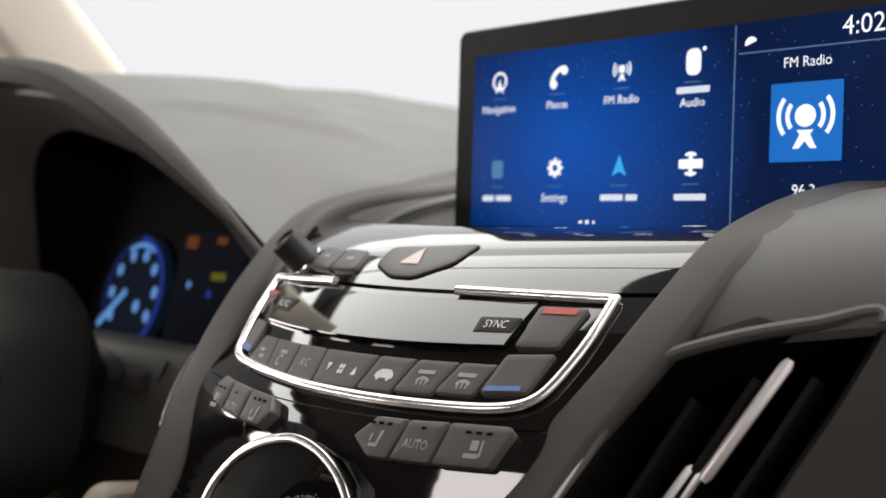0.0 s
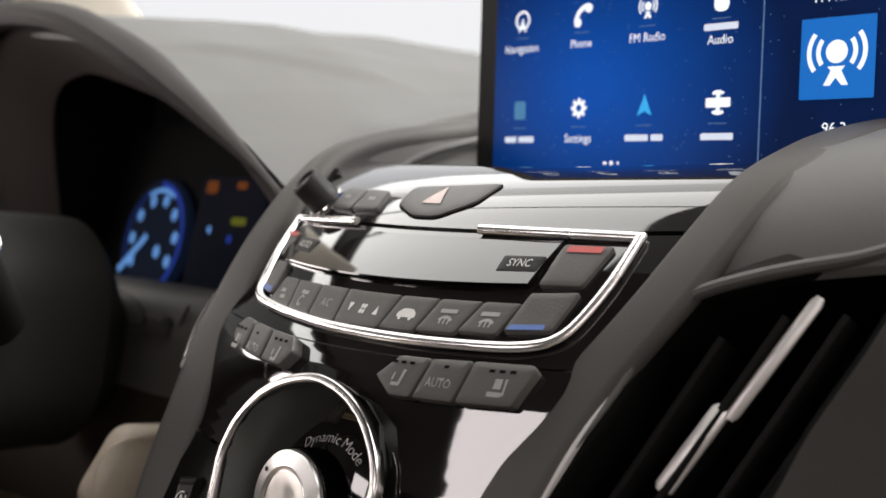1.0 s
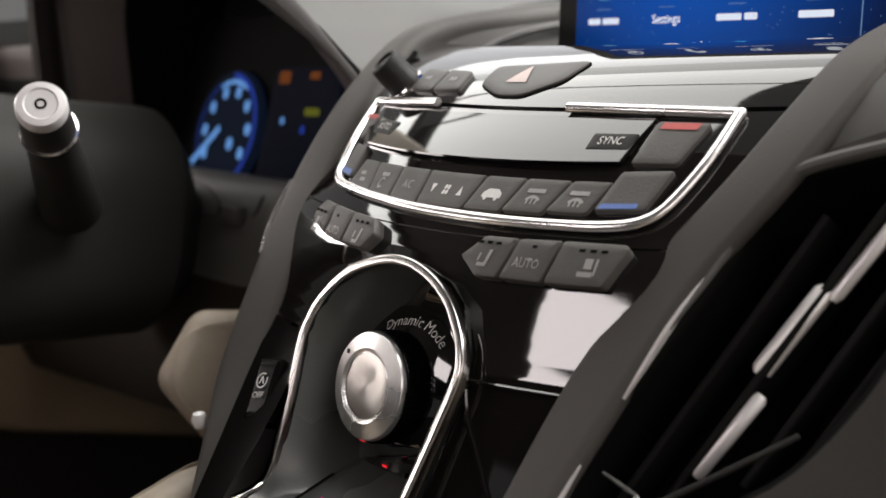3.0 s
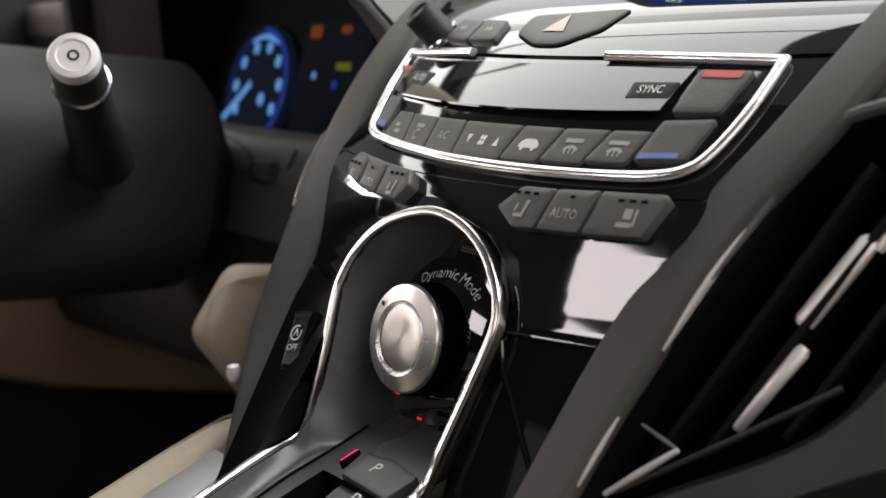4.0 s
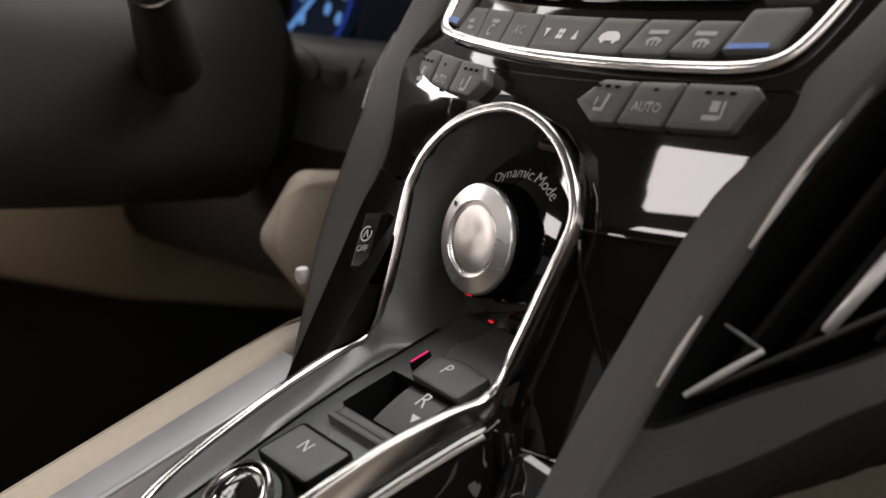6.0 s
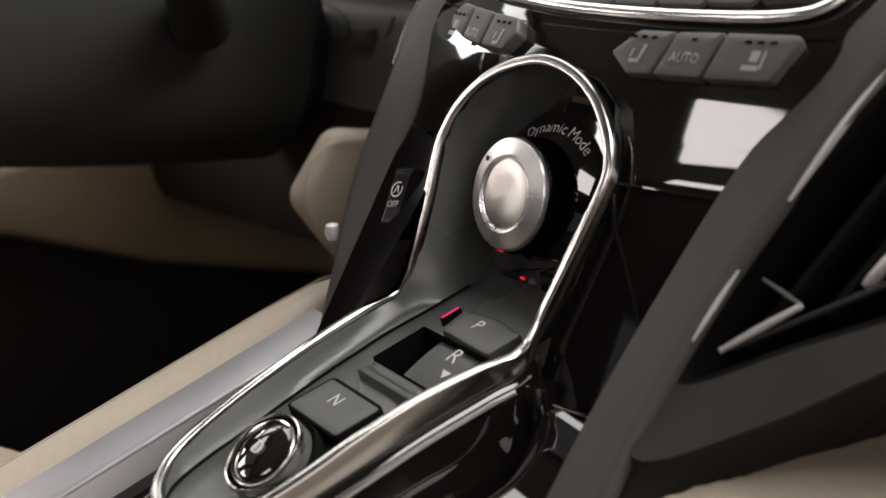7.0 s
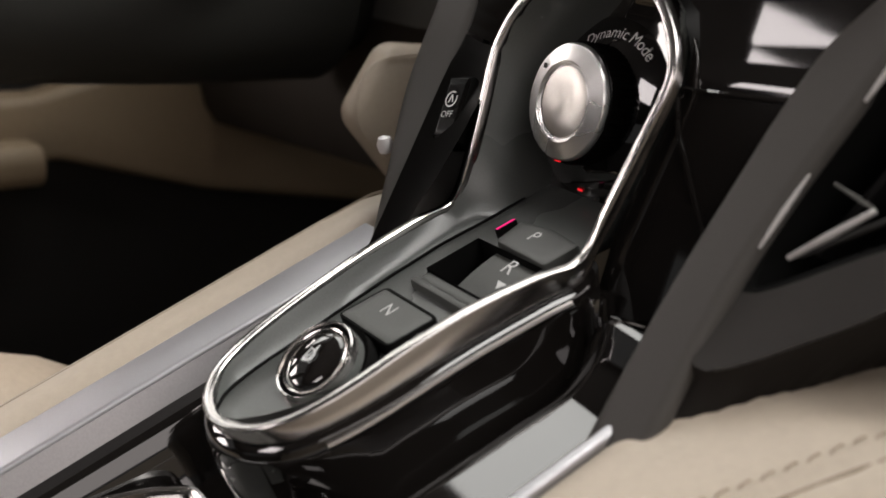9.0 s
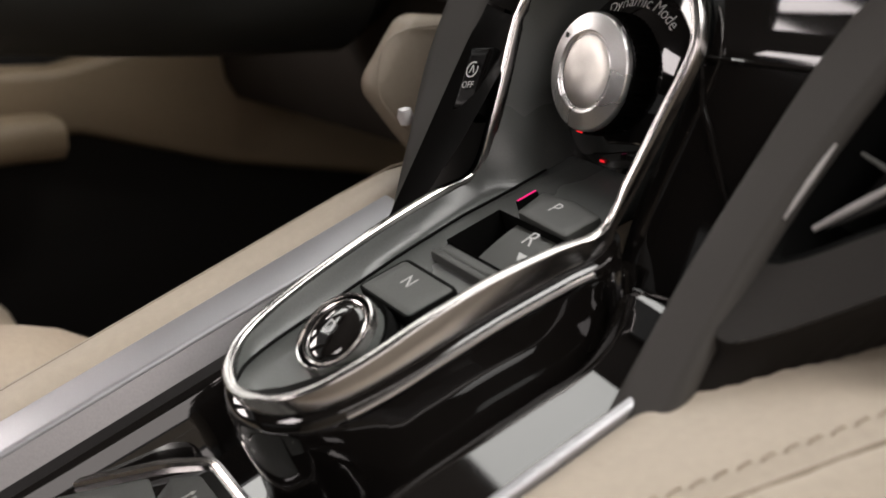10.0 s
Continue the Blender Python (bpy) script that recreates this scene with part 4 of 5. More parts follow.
for (fy, fz), lp_, rp_ in stations:
    mid_x, half_w = (lp_[0] + rp_[0]) / 2, max(0.003, (rp_[0] - lp_[0]) / 2 - 0.0012)
    ry, rz = lp_[1], lp_[2] - 0.0006
    row = [fb.verts.new((mid_x + k * half_w, fy + (ry - fy) * lift, fz + (rz - fz) * lift)) for k, lift in LIFT]
    if fy < -0.236:
        grooves[0].append(row[3].co.lerp(row[4].co, 0.5) + Vector((0, 0, 0.0006)))
        grooves[1].append(row[8].co + Vector((0, 0, 0.0006)))
    if prev:
        for i in range(len(LIFT) - 1):
            if prev[6].co.y > -0.2236 and 3 <= i <= 7:
                back.append([v.co.copy() for v in (prev[i], prev[i + 1], row[i + 1], row[i])])
            elif not (WELL[0] - 0.0001 < prev[6].co.y < WELL[1] - 0.0001 and i in (5, 6)):
                fb.faces.new((prev[i], prev[i + 1], row[i + 1], row[i]))
    prev = row
part("tray_floor", fb, TRAY_GREY, shift, "satin grey tray with raised sides", angle=60)
line = catmull(grooves[0][::-1] + grooves[1][1:], 4)
part("plate_groove", sweep(line, circle(0.0007, 6), hint=(0, 0, 1)), BLACK, shift, "dark joint round the key plate")
bb = bmesh.new()
for quad in back:
    bb.faces.new([bb.verts.new(c) for c in quad])
bmesh.ops.remove_doubles(bb, verts=bb.verts[:], dist=1e-6)
part("back_panel", bb, PIANO, shift, "glossy black back panel behind the dial", angle=60)
# glossy skirt from the loop to the deck
skirt = []
for side_off, nose_off, drop in ((-0.0010, -0.0010, 0.0034), (0.0024, 0.0014, 0.0050), (0.0034, 0.0022, 0.0064), (0.0036, 0.0024, 0.0110), (0.0050, 0.0004, 0.0240), (0.0076, -0.0040, 0.0380), (0.0120, -0.0060, 0.0500), (0.0220, -0.0030, 0.0640)):
    ringp = []
    for p in loop:
        nose = max(0.0, min(1.0, (-0.350 - p.y) / 0.035))
        away = Vector((p.x, (p.y + 0.33) if p.y < -0.33 else 0, 0))
        away = away.normalized() if away.length > 1e-5 else Vector((0, -1, 0))
        ringp.append(p + away * (side_off + (nose_off - side_off) * nose) + Vector((0, 0, -drop)))
    skirt.append([r for r, p in zip(ringp, loop) if p.z < 0.862])
k0 = next(i for i in range(len(skirt[0])) if (skirt[0][i] - skirt[0][i - 1]).length > 0.03)
skirt = [r[k0:] + r[:k0] for r in skirt]
part("skirt", grid_mesh(skirt), PIANO, shift, "piano black skirt")
lowring = [p + Vector((0.0034, 0, -0.0074)) for p in loop if p.z < 0.852 and p.y > -0.372 and p.x > 0]
part("flange", sweep(lowring, circle(0.0013, 8), hint=(0, 0, 1)), CHROME_DARK, shift, "thin grey flange below the chrome")
part("corner_post", sweep([(0.0490, -0.2640, 0.846), (0.0495, -0.2645, 0.838), (0.0515, -0.2655, 0.815), (0.0545, -0.2680, 0.802), (0.0600, -0.2740, 0.794)], circle(0.0056, 16), hint=(1, 0, 0)), PIANO, shift, "rounded glossy corner")
CON = frame_of((0, -0.30, 0.8410), (1, 0, 0), (0, -0.206, 0.978))
con = flat_in(CON)


def cy(y):
    return (y + 0.30) / 0.9785


def sel_key(name, poly, h, r=0.003, mat=KEY_GREY, crown=0.0):
    return part(name, pad(densify(round_poly([(x, cy(y)) for x, y in poly], r, 3), 0.005), h, 0.0012, con, 0.003, crown), mat, shift)


kp = sel_key("park_key", [(-0.0062, -0.2688), (0.0268, -0.2702), (0.0275, -0.2535), (0.0080, -0.2512), (-0.0092, -0.2538)], 0.0052, 0.0022)
part("legend", words("P", 0.0085, con, 0.0070, cy(-0.2595), 0.0056), LEGEND_LIT, kp, smooth=False)
part("key_well", pad(densify(round_poly([(x, cy(y)) for x, y in [(-0.0159, -0.3348), (0.0209, -0.3342), (0.0216, -0.3130), (-0.0152, -0.3132)]], 0.003, 3), 0.005), 0.0058, 0.0001, con), BLACK, shift)
kn = sel_key("neutral_key", [(-0.0153, -0.3342), (0.0204, -0.3336), (0.0210, -0.3140), (-0.0146, -0.3142)], 0.0061, 0.0022)
part("legend", words("N", 0.0082, con, 0.001, cy(-0.3218), 0.0064), LEGEND_LIT, kn, smooth=False)
# reverse: a scoop that is pulled back, in an open well
wl = [(x, cy(y)) for x, y in ((-0.0158, WELL[0]), (0.0258, WELL[0]), (0.0264, WELL[1]), (-0.0158, WELL[1]))]
part("reverse_well", rings_mesh([[con(x, y, 0.0040) for x, y in wl], [con(x, y, -0.0140) for x, y in wl]], cap_last=True), BLACK, shift, smooth=False)


def scoop(y):
    return 0.0004 - 0.0050 * ((-0.2712 - y) / 0.023) ** 1.5 if y < -0.2712 else 0.0004


rv = part("reverse_key", solid_sheet([[con(x, cy(u), scoop(u)) for x in (-0.0046, -0.0040, 0.006, 0.016, 0.0250, 0.0256)] for u in (-0.2706, -0.2712, -0.2740, -0.2780, -0.2830, -0.2880, -0.2920, -0.2940)], 0.003, (0, 0.2, -1)), KEY_GREY, shift, "scooped reverse key")
onr = lambda x, y, w: con(x, y, scoop(y * 0.9785 - 0.30) + w)
part("legend", words("R", 0.0108, onr, 0.0095, cy(-0.2742), 0.0006), LEGEND_LIT, rv, smooth=False)
part("legend", decals([[(0.0112, cy(-0.2812)), (0.0168, cy(-0.2812)), (0.0140, cy(-0.2848))]], onr, 0.0006), LEGEND_LIT, rv, smooth=False)
for u, v, h in ((-0.3042, -0.3008, 0.0046), (-0.3003, -0.2954, 0.0032)):
    sel_key("ledge_bar", [(-0.0142, u), (0.0236, u), (0.0236, v), (-0.0142, v)], h, 0.0010)
# drive puck
DM = frame_of((0.0069, -0.3560, 0.8350), (1, 0, 0), (0.06, -0.54, 0.84)) @ Matrix.Scale(0.92, 4)
part("drive_groove", lathe([(0.0206, -0.0160), (0.0204, -0.0036), (0.0184, -0.0046)], DM, 48), BLACK, shift)
dk = part("drive_key", lathe([(0.0182, -0.014), (0.0182, -0.0010), (0.0176, 0.0002)], DM, 48), TRAY_GREY, shift, "round drive key in two chrome rings")
part("outer_ring", lathe([(0.0181, -0.0005), (0.0180, 0.0016), (0.0176, 0.0028), (0.0171, 0.0031), (0.0166, 0.0028), (0.0163, 0.0016)], DM, 48, False), CHROME, dk, "chrome ring")
part("well", lathe([(0.0166, 0.0018), (0.0160, 0.0004), (0.0146, 0.0008)], DM, 48, False), BLACK, dk)
part("inner_ring", lathe([(0.0150, 0.0006), (0.0149, 0.0020), (0.0145, 0.0026), (0.0140, 0.0024), (0.0137, 0.0014)], DM, 48, False), CHROME, dk, "thin chrome ring")
part("cap", lathe([(0.0138, 0.0008), (0.0128, 0.0022), (0.0108, 0.0030), (0.0060, 0.0034), (0.0, 0.0035)], DM, 48), PIANO, dk, "domed glossy black cap")
part("legend", words("D", 0.0080, flat_in(DM), -0.0018, 0.0, 0.0042), LEGEND_LIT, dk, smooth=False)
lamp_line = [(x, cy(y)) for x, y in [(-0.0140, -0.2632), (-0.0129, -0.2632), (-0.0129, -0.2542), (-0.0140, -0.2542)]]
lh = part("lamp_housing", pad(inset(lamp_line, -0.0004), 0.0044, 0.0002, con), BLACK, shift)
part("indicator_lamp", decals([lamp_line], con, 0.0047), LED_PINK, lh, "lit pink indicator lamp", smooth=False)

# ---- drive mode dial ----
DN = Vector((0, -0.95, 0.31))
DC = Vector((-0.0075, -0.2325, 0.8995))
dial = thing("drive_mode_dial", "brushed aluminium drive mode dial with a black knurled body", "dial")
KM = frame_of(DC - DN * 0.0185, (1, 0, 0), DN)
KP = frame_of(DC - DN * 0.0185, (1, 0, 0), (0.010, -0.925, 0.375))
part("back_plate", lathe([(0.0362, -0.0040), (0.0362, -0.0014), (0.0355, -0.0009), (0.0190, 0.0052), (0.0, 0.0052)], KP, 64), PIANO, dial, "glossy black round plate")


def on_plate(x, y, w):
    """Point on the plate's conical face."""
    return KP @ Vector((x, y, 0.0014 + 0.37 * (0.0293 - math.hypot(x, y)) + w))


body = []
for k in range(120):
    body.append(0.0242 if k % 2 else 0.0236)
rings = []
for sc, w in ((1.0, 0.0010), (1.0, 0.0125), (0.985, 0.0140), (0.93, 0.0146)):
    rings.append([KM @ Vector((body[k] * sc * math.cos(2 * math.pi * k / 120), body[k] * sc * math.sin(2 * math.pi * k / 120), w)) for k in range(120)])
part("knurled_body", rings_mesh(rings), RECESS_BLACK, dial, "black knurled side")
part("rim", lathe([(0.0222, 0.0138), (0.0231, 0.0150), (0.0230, 0.0166), (0.0224, 0.0174), (0.0160, 0.0190), (0.0155, 0.0188), (0.0152, 0.0176)], KM, 64, False), DIAL_RIM, dial, "polished bevelled rim")
part("inner_groove", lathe([(0.0157, 0.0187), (0.0152, 0.0178), (0.0147, 0.0176), (0.0143, 0.0180), (0.0139, 0.0181)], KM, 64, False), DIAL_RIM, dial, "fine turned groove")
df = part("face", lathe([(0.0141, 0.0172), (0.0140, 0.0178), (0.0134, 0.0180), (0.0070, 0.0181), (0.0, 0.0182)], Matrix.Identity(4), 64), DIAL_FACE, dial, "spun aluminium face")
df.matrix_world = KM
part("index_mark", decals([box_poly(-0.0145, 0.0120, 0.0020, 0.0020)], lambda x, y, w: KM @ Vector((x, y, w + 0.0186))), DARK_PLASTIC, dial, smooth=False)
part("index_lamp", decals([box_poly(0.0, -0.0232, 0.0040, 0.0010)], lambda x, y, w: KM @ Vector((x, y, w + 0.0150))), LED_RED, dial, smooth=False)
part("mode_lamp", decals([box_poly(0.0018, -0.0342, 0.0030, 0.0009)], lambda x, y, w: on_plate(x, y, w + 0.0002)), LED_RED, dial, "small red mode lamp", smooth=False)
ARC = (("D", 0.72), ("y", 0.52), ("n", 0.56), ("a", 0.53), ("m", 0.84), ("i", 0.28), ("c", 0.49), ("", 0.26), ("M", 0.86), ("o", 0.58), ("d", 0.58), ("e", 0.53))
a = 126.0
for ch, wide in ARC:
    a -= wide * 5.75
    if ch:
        part("letter", words(ch, 0.0066, lambda x, y, w: on_plate(x, y, w + 0.0002), 0.0040 + 0.0293 * math.cos(radians(a)), 0.0293 * math.sin(radians(a)), turn=a - 90), LEGEND_WHITE, dial, smooth=False)
    a -= wide * 5.75

# ---- idle stop switch on the driver's side of the dial ----
off = thing("idle_stop_switch", "black upright idle stop switch with a white ring symbol", "switch")
OM = frame_of((-0.0614, -0.2498, 0.8906), (0.0132, 0.0058, -0.0004), (0.05, -0.80, 0.60))
op = flat_in(OM)
part("bezel", pad(round_poly(box_poly(0, 0, 0.0150, 0.0290), 0.001), 0.0006, 0.0004, op, 0.012), BLACK, off)
part("key", pad(round_poly(box_poly(0, 0, 0.0134, 0.0272), 0.001), 0.0016, 0.0006, op), RECESS_BLACK, off)
part("legend", decals([arc_poly(0, 0.0035, 0.0030, 0.0037, 60, 385, 16), [(x, y + 0.0035) for x, y in ((-0.0018, -0.0016), (-0.0010, -0.0016), (0.0, 0.0010), (0.0010, -0.0016), (0.0018, -0.0016), (0.0004, 0.0020), (-0.0004, 0.0020))]], lambda x, y, w: op(x, y, w + 0.0023)), LEGEND_WHITE, off, smooth=False)
part("legend", words("OFF", 0.0042, op, 0, -0.0035, 0.0026), LEGEND_WHITE, off, smooth=False)

# ---- passenger vent ----
VE = Vector((1, 0.25, 0)).normalized()
VD = Vector((0.044, 0.0611, 0.0898))
VD = (VD - VE * VD.dot(VE)).normalized()
VN = VE.cross(VD)
VO = Vector((0.1546, -0.186, 0.9186))


def on_vent(p, w=0.0):
    """Point in the vent's plane nearest to p, w in front of it."""
    d = Vector(p) - VO
    return VO + VE * d.dot(VE) + VD * d.dot(VD) + VN * w


PN = Vector((0.2345, -0.7817, 0.5778))
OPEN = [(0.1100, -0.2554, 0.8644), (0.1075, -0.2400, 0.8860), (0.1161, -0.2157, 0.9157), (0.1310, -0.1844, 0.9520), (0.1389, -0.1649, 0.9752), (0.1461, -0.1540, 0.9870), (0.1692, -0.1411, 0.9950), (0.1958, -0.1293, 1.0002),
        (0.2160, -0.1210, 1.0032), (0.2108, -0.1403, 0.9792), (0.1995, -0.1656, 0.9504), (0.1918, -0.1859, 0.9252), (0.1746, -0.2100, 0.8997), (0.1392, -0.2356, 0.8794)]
BELT = [(0.1110, -0.2770, 0.8470), (0.1050, -0.2400, 0.8815), (0.1120, -0.2120, 0.9130), (0.1270, -0.1810, 0.9490), (0.1360, -0.1600, 0.9740), (0.1440, -0.1480, 0.9880), (0.1689, -0.1360, 1.0000), (0.1969, -0.1240, 1.0052),
        (0.2232, -0.1150, 1.0084), (0.3100, -0.1200, 0.9850), (0.2900, -0.1400, 0.9520), (0.2350, -0.1810, 0.9150), (0.1770, -0.2205, 0.8860), (0.1400, -0.2505, 0.8590)]
OUTER = [(0.1080, -0.2960, 0.8240), (0.0990, -0.2330, 0.8780), (0.1060, -0.2060, 0.9080), (0.1200, -0.1760, 0.9450), (0.1300, -0.1540, 0.9720), (0.1400, -0.1400, 0.9900), (0.1680, -0.1220, 1.0120), (0.2000, -0.1080, 1.0200),
         (0.2450, -0.0980, 1.0240), (0.5200, -0.0700, 1.0000), (0.4200, -0.0600, 0.8800), (0.1700, -0.1300, 0.8260), (0.1340, -0.2150, 0.8300), (0.1220, -0.2620, 0.8260)]
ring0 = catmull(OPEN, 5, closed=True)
ring1 = catmull(OUTER, 5, closed=True)
belt = catmull(BELT, 5, closed=True)
cen = sum(ring0, Vector()) / len(ring0)
pas = thing("passenger_dash", "charcoal soft dash panel that frames the passenger air vent", "dashboard")
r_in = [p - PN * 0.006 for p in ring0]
r_b = [p + PN * 0.0012 for p in belt]
tuck = [q - PN * 0.012 + Vector((0, 0.012, 0.005)) for q in ring1]
part("panel", rings_mesh([ring0, r_b]), PANEL_SHADED, pas, angle=60)
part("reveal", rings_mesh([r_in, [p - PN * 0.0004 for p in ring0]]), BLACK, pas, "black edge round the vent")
part("lower_panel", rings_mesh([[p - PN * 0.0008 for p in r_b], [p.lerp(q, 0.12) - PN * 0.003 for p, q in zip(belt, ring1)], ring1, tuck]), LOWER_SHADED, pas, "lower panel coloured for its shade", angle=60)
# rolled top of the passenger side
rows = []
for y, z in ((0.20, 1.045), (0.10, 1.040), (0.03, 1.0375), (-0.04, 1.0370), (-0.075, 1.0332), (-0.100, 1.0262), (-0.118, 1.0140), (-0.130, 1.0010), (-0.134, 0.9920)):
    fade = max(0.0, min(1.0, (0.03 - y) / 0.1))
    rows.append([Vector((x, y + fade * 0.30 * (x - 0.146) - 0.012 * fade, z + fade * 0.12 * (x - 0.146))) for x in [0.151 + 0.40 * (i / 20) for i in range(21)]])
part("roll_top", solid_sheet(rows, 0.004, (0, 0.5, -0.8)), SOFT_GREY, pas)
vent = thing("air_vent", "black slatted air vent with chrome-tipped vanes", "air vent")
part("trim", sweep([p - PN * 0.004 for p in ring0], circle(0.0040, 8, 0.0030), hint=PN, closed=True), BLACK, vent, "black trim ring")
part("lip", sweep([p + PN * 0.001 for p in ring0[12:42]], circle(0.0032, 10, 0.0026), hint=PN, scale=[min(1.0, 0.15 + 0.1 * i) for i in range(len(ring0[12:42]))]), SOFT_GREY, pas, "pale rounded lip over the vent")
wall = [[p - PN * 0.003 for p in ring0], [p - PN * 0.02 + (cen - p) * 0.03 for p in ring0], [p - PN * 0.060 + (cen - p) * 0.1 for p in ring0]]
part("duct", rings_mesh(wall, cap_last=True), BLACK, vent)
for k, (a, b) in enumerate((((0.112, -0.225, 0.868), (0.160, -0.155, 0.975)), ((0.133, -0.212, 0.882), (0.180, -0.146, 0.983)), ((0.158, -0.203, 0.893), (0.200, -0.142, 0.985)), ((0.176, -0.192, 0.905), (0.210, -0.143, 0.978)))):
    a, b = on_vent(a, -0.010), on_vent(b, -0.010)
    t = (b - a).normalized()
    part("vane", sweep([a, a.lerp(b, 0.5), b], rounded_rect(0.003, 0.022, 0.001), hint=t.cross(VN)), VANE_BLACK, vent)
for a, b, r in (((0.1685, -0.167, 0.950), (0.1885, -0.137, 0.9885), 0.0021), ((0.1515, -0.1845, 0.9255), (0.1655, -0.1640, 0.9530), 0.0031), ((0.1400, -0.2050, 0.8920), (0.1545, -0.1860, 0.9190), 0.0024)):
    a, b = on_vent(a, -0.002), on_vent(b, -0.002)
    part("chrome_tip", sweep([a, a.lerp(b, 0.05), a.lerp(b, 0.95), b], circle(r, 10, r * 1.2), hint=VN, scale=[0.6, 1, 1, 0.6]), TIP_SATIN, vent, "bright satin vane tip")
for a, b, r, m in (((0.1140, -0.2405, 0.8725), (0.1322, -0.2234, 0.8883), 0.0015, TIP_SATIN), ((0.1322, -0.2234, 0.8883), (0.1172, -0.2241, 0.8934), 0.0008, SOFT_GREY)):
    part("corner_fin", sweep([a, Vector(a).lerp(Vector(b), 0.5), b], circle(r, 8), hint=PN, scale=[0.7, 1, 0.7]), m, vent, "bright corner fin" if m is TIP_SATIN else "")
part("lower_rim", sweep([(0.1175, -0.2390, 0.8733), (0.1315, -0.2276, 0.8829), (0.1528, -0.2108, 0.8970), (0.1740, -0.1935, 0.9115)], circle(0.0012, 8), hint=PN, scale=[0.4, 1, 1, 1]), DARK_PLASTIC, vent, "dark inner rim")

# ---- console deck, strips and pads ----
deck = thing("console_deck", "piano black lower console deck round the gear selector", "console")


def deck_z(y):
    return 0.821 + 0.25 * (y + 0.295) if y < -0.262 else 0.82925


def shelf_z(x, y):
    """Height of the flat glossy shelf beside the strip, with a rolled inner edge and a fillet at its far end."""
    edge = max(0.0, 0.0650 - x)
    far = min(0.021, max(0.0, y + 0.293))
    return deck_z(min(y, -0.262)) - 0.0035 + 0.035 * max(0.0, -0.300 - max(y, -0.40)) + 0.11 * (0.0935 - max(x, 0.0650)) - 60.0 * edge ** 2 + 0.022 - math.sqrt(0.022 ** 2 - far ** 2)


rows, shelf = [], []
for j in range(25):
    y = -0.75 + 0.53 * j / 24
    rows.append([Vector((x, y, deck_z(y) - 0.004 - 0.028 * smooth_step(((0.064 if x > 0 else 0.070) - abs(x)) / 0.014))) for x in [-0.1 + 0.2 * i / 60 for i in range(61) if -0.1 + 0.2 * i / 60 < 0.0625]])
for j in range(61):
    y = -0.75 + 0.40 * j / 30 if j <= 30 else -0.35 + 0.082 * (j - 30) / 30
    shelf.append([Vector((x, y, shelf_z(x, y))) for x in [0.0530 + 0.0405 * i / 27 for i in range(28)]])
part("channel", solid_sheet(rows, 0.01, (0, 0, -1)), PIANO, deck)
part("shelf", solid_sheet(shelf, 0.004, (0, 0, -1)), PIANO, deck, "flat glossy shelf")
PAD_X = [0.0990 + 0.0028 * i for i in range(33)] + [0.20, 0.22, 0.24, 0.255]


def seam_x(y):
    return 0.1446 + 0.42 * (y + 0.32) if y > -0.40 else 0.1110


def pad_z(x, y):
    """Height of the stitched pad: full along the console, falling away beyond the seam."""
    d = x - seam_x(y)
    edge = max(0.0, 1 - (x - 0.0990) / 0.012)
    fall = max(0.0, d) / 0.10
    tuck = 0.0001 * math.exp(-((d + 0.0078) / 0.0016) ** 2) * (1 + math.sin(y * 1013.4))
    return deck_z(y) + 0.0085 - 0.0045 * edge ** 2.2 + 0.0012 * math.exp(-((d + 0.016) / 0.010) ** 2) - 0.0022 * math.exp(-(d / 0.0022) ** 2) - 0.034 * fall ** 1.35 - tuck


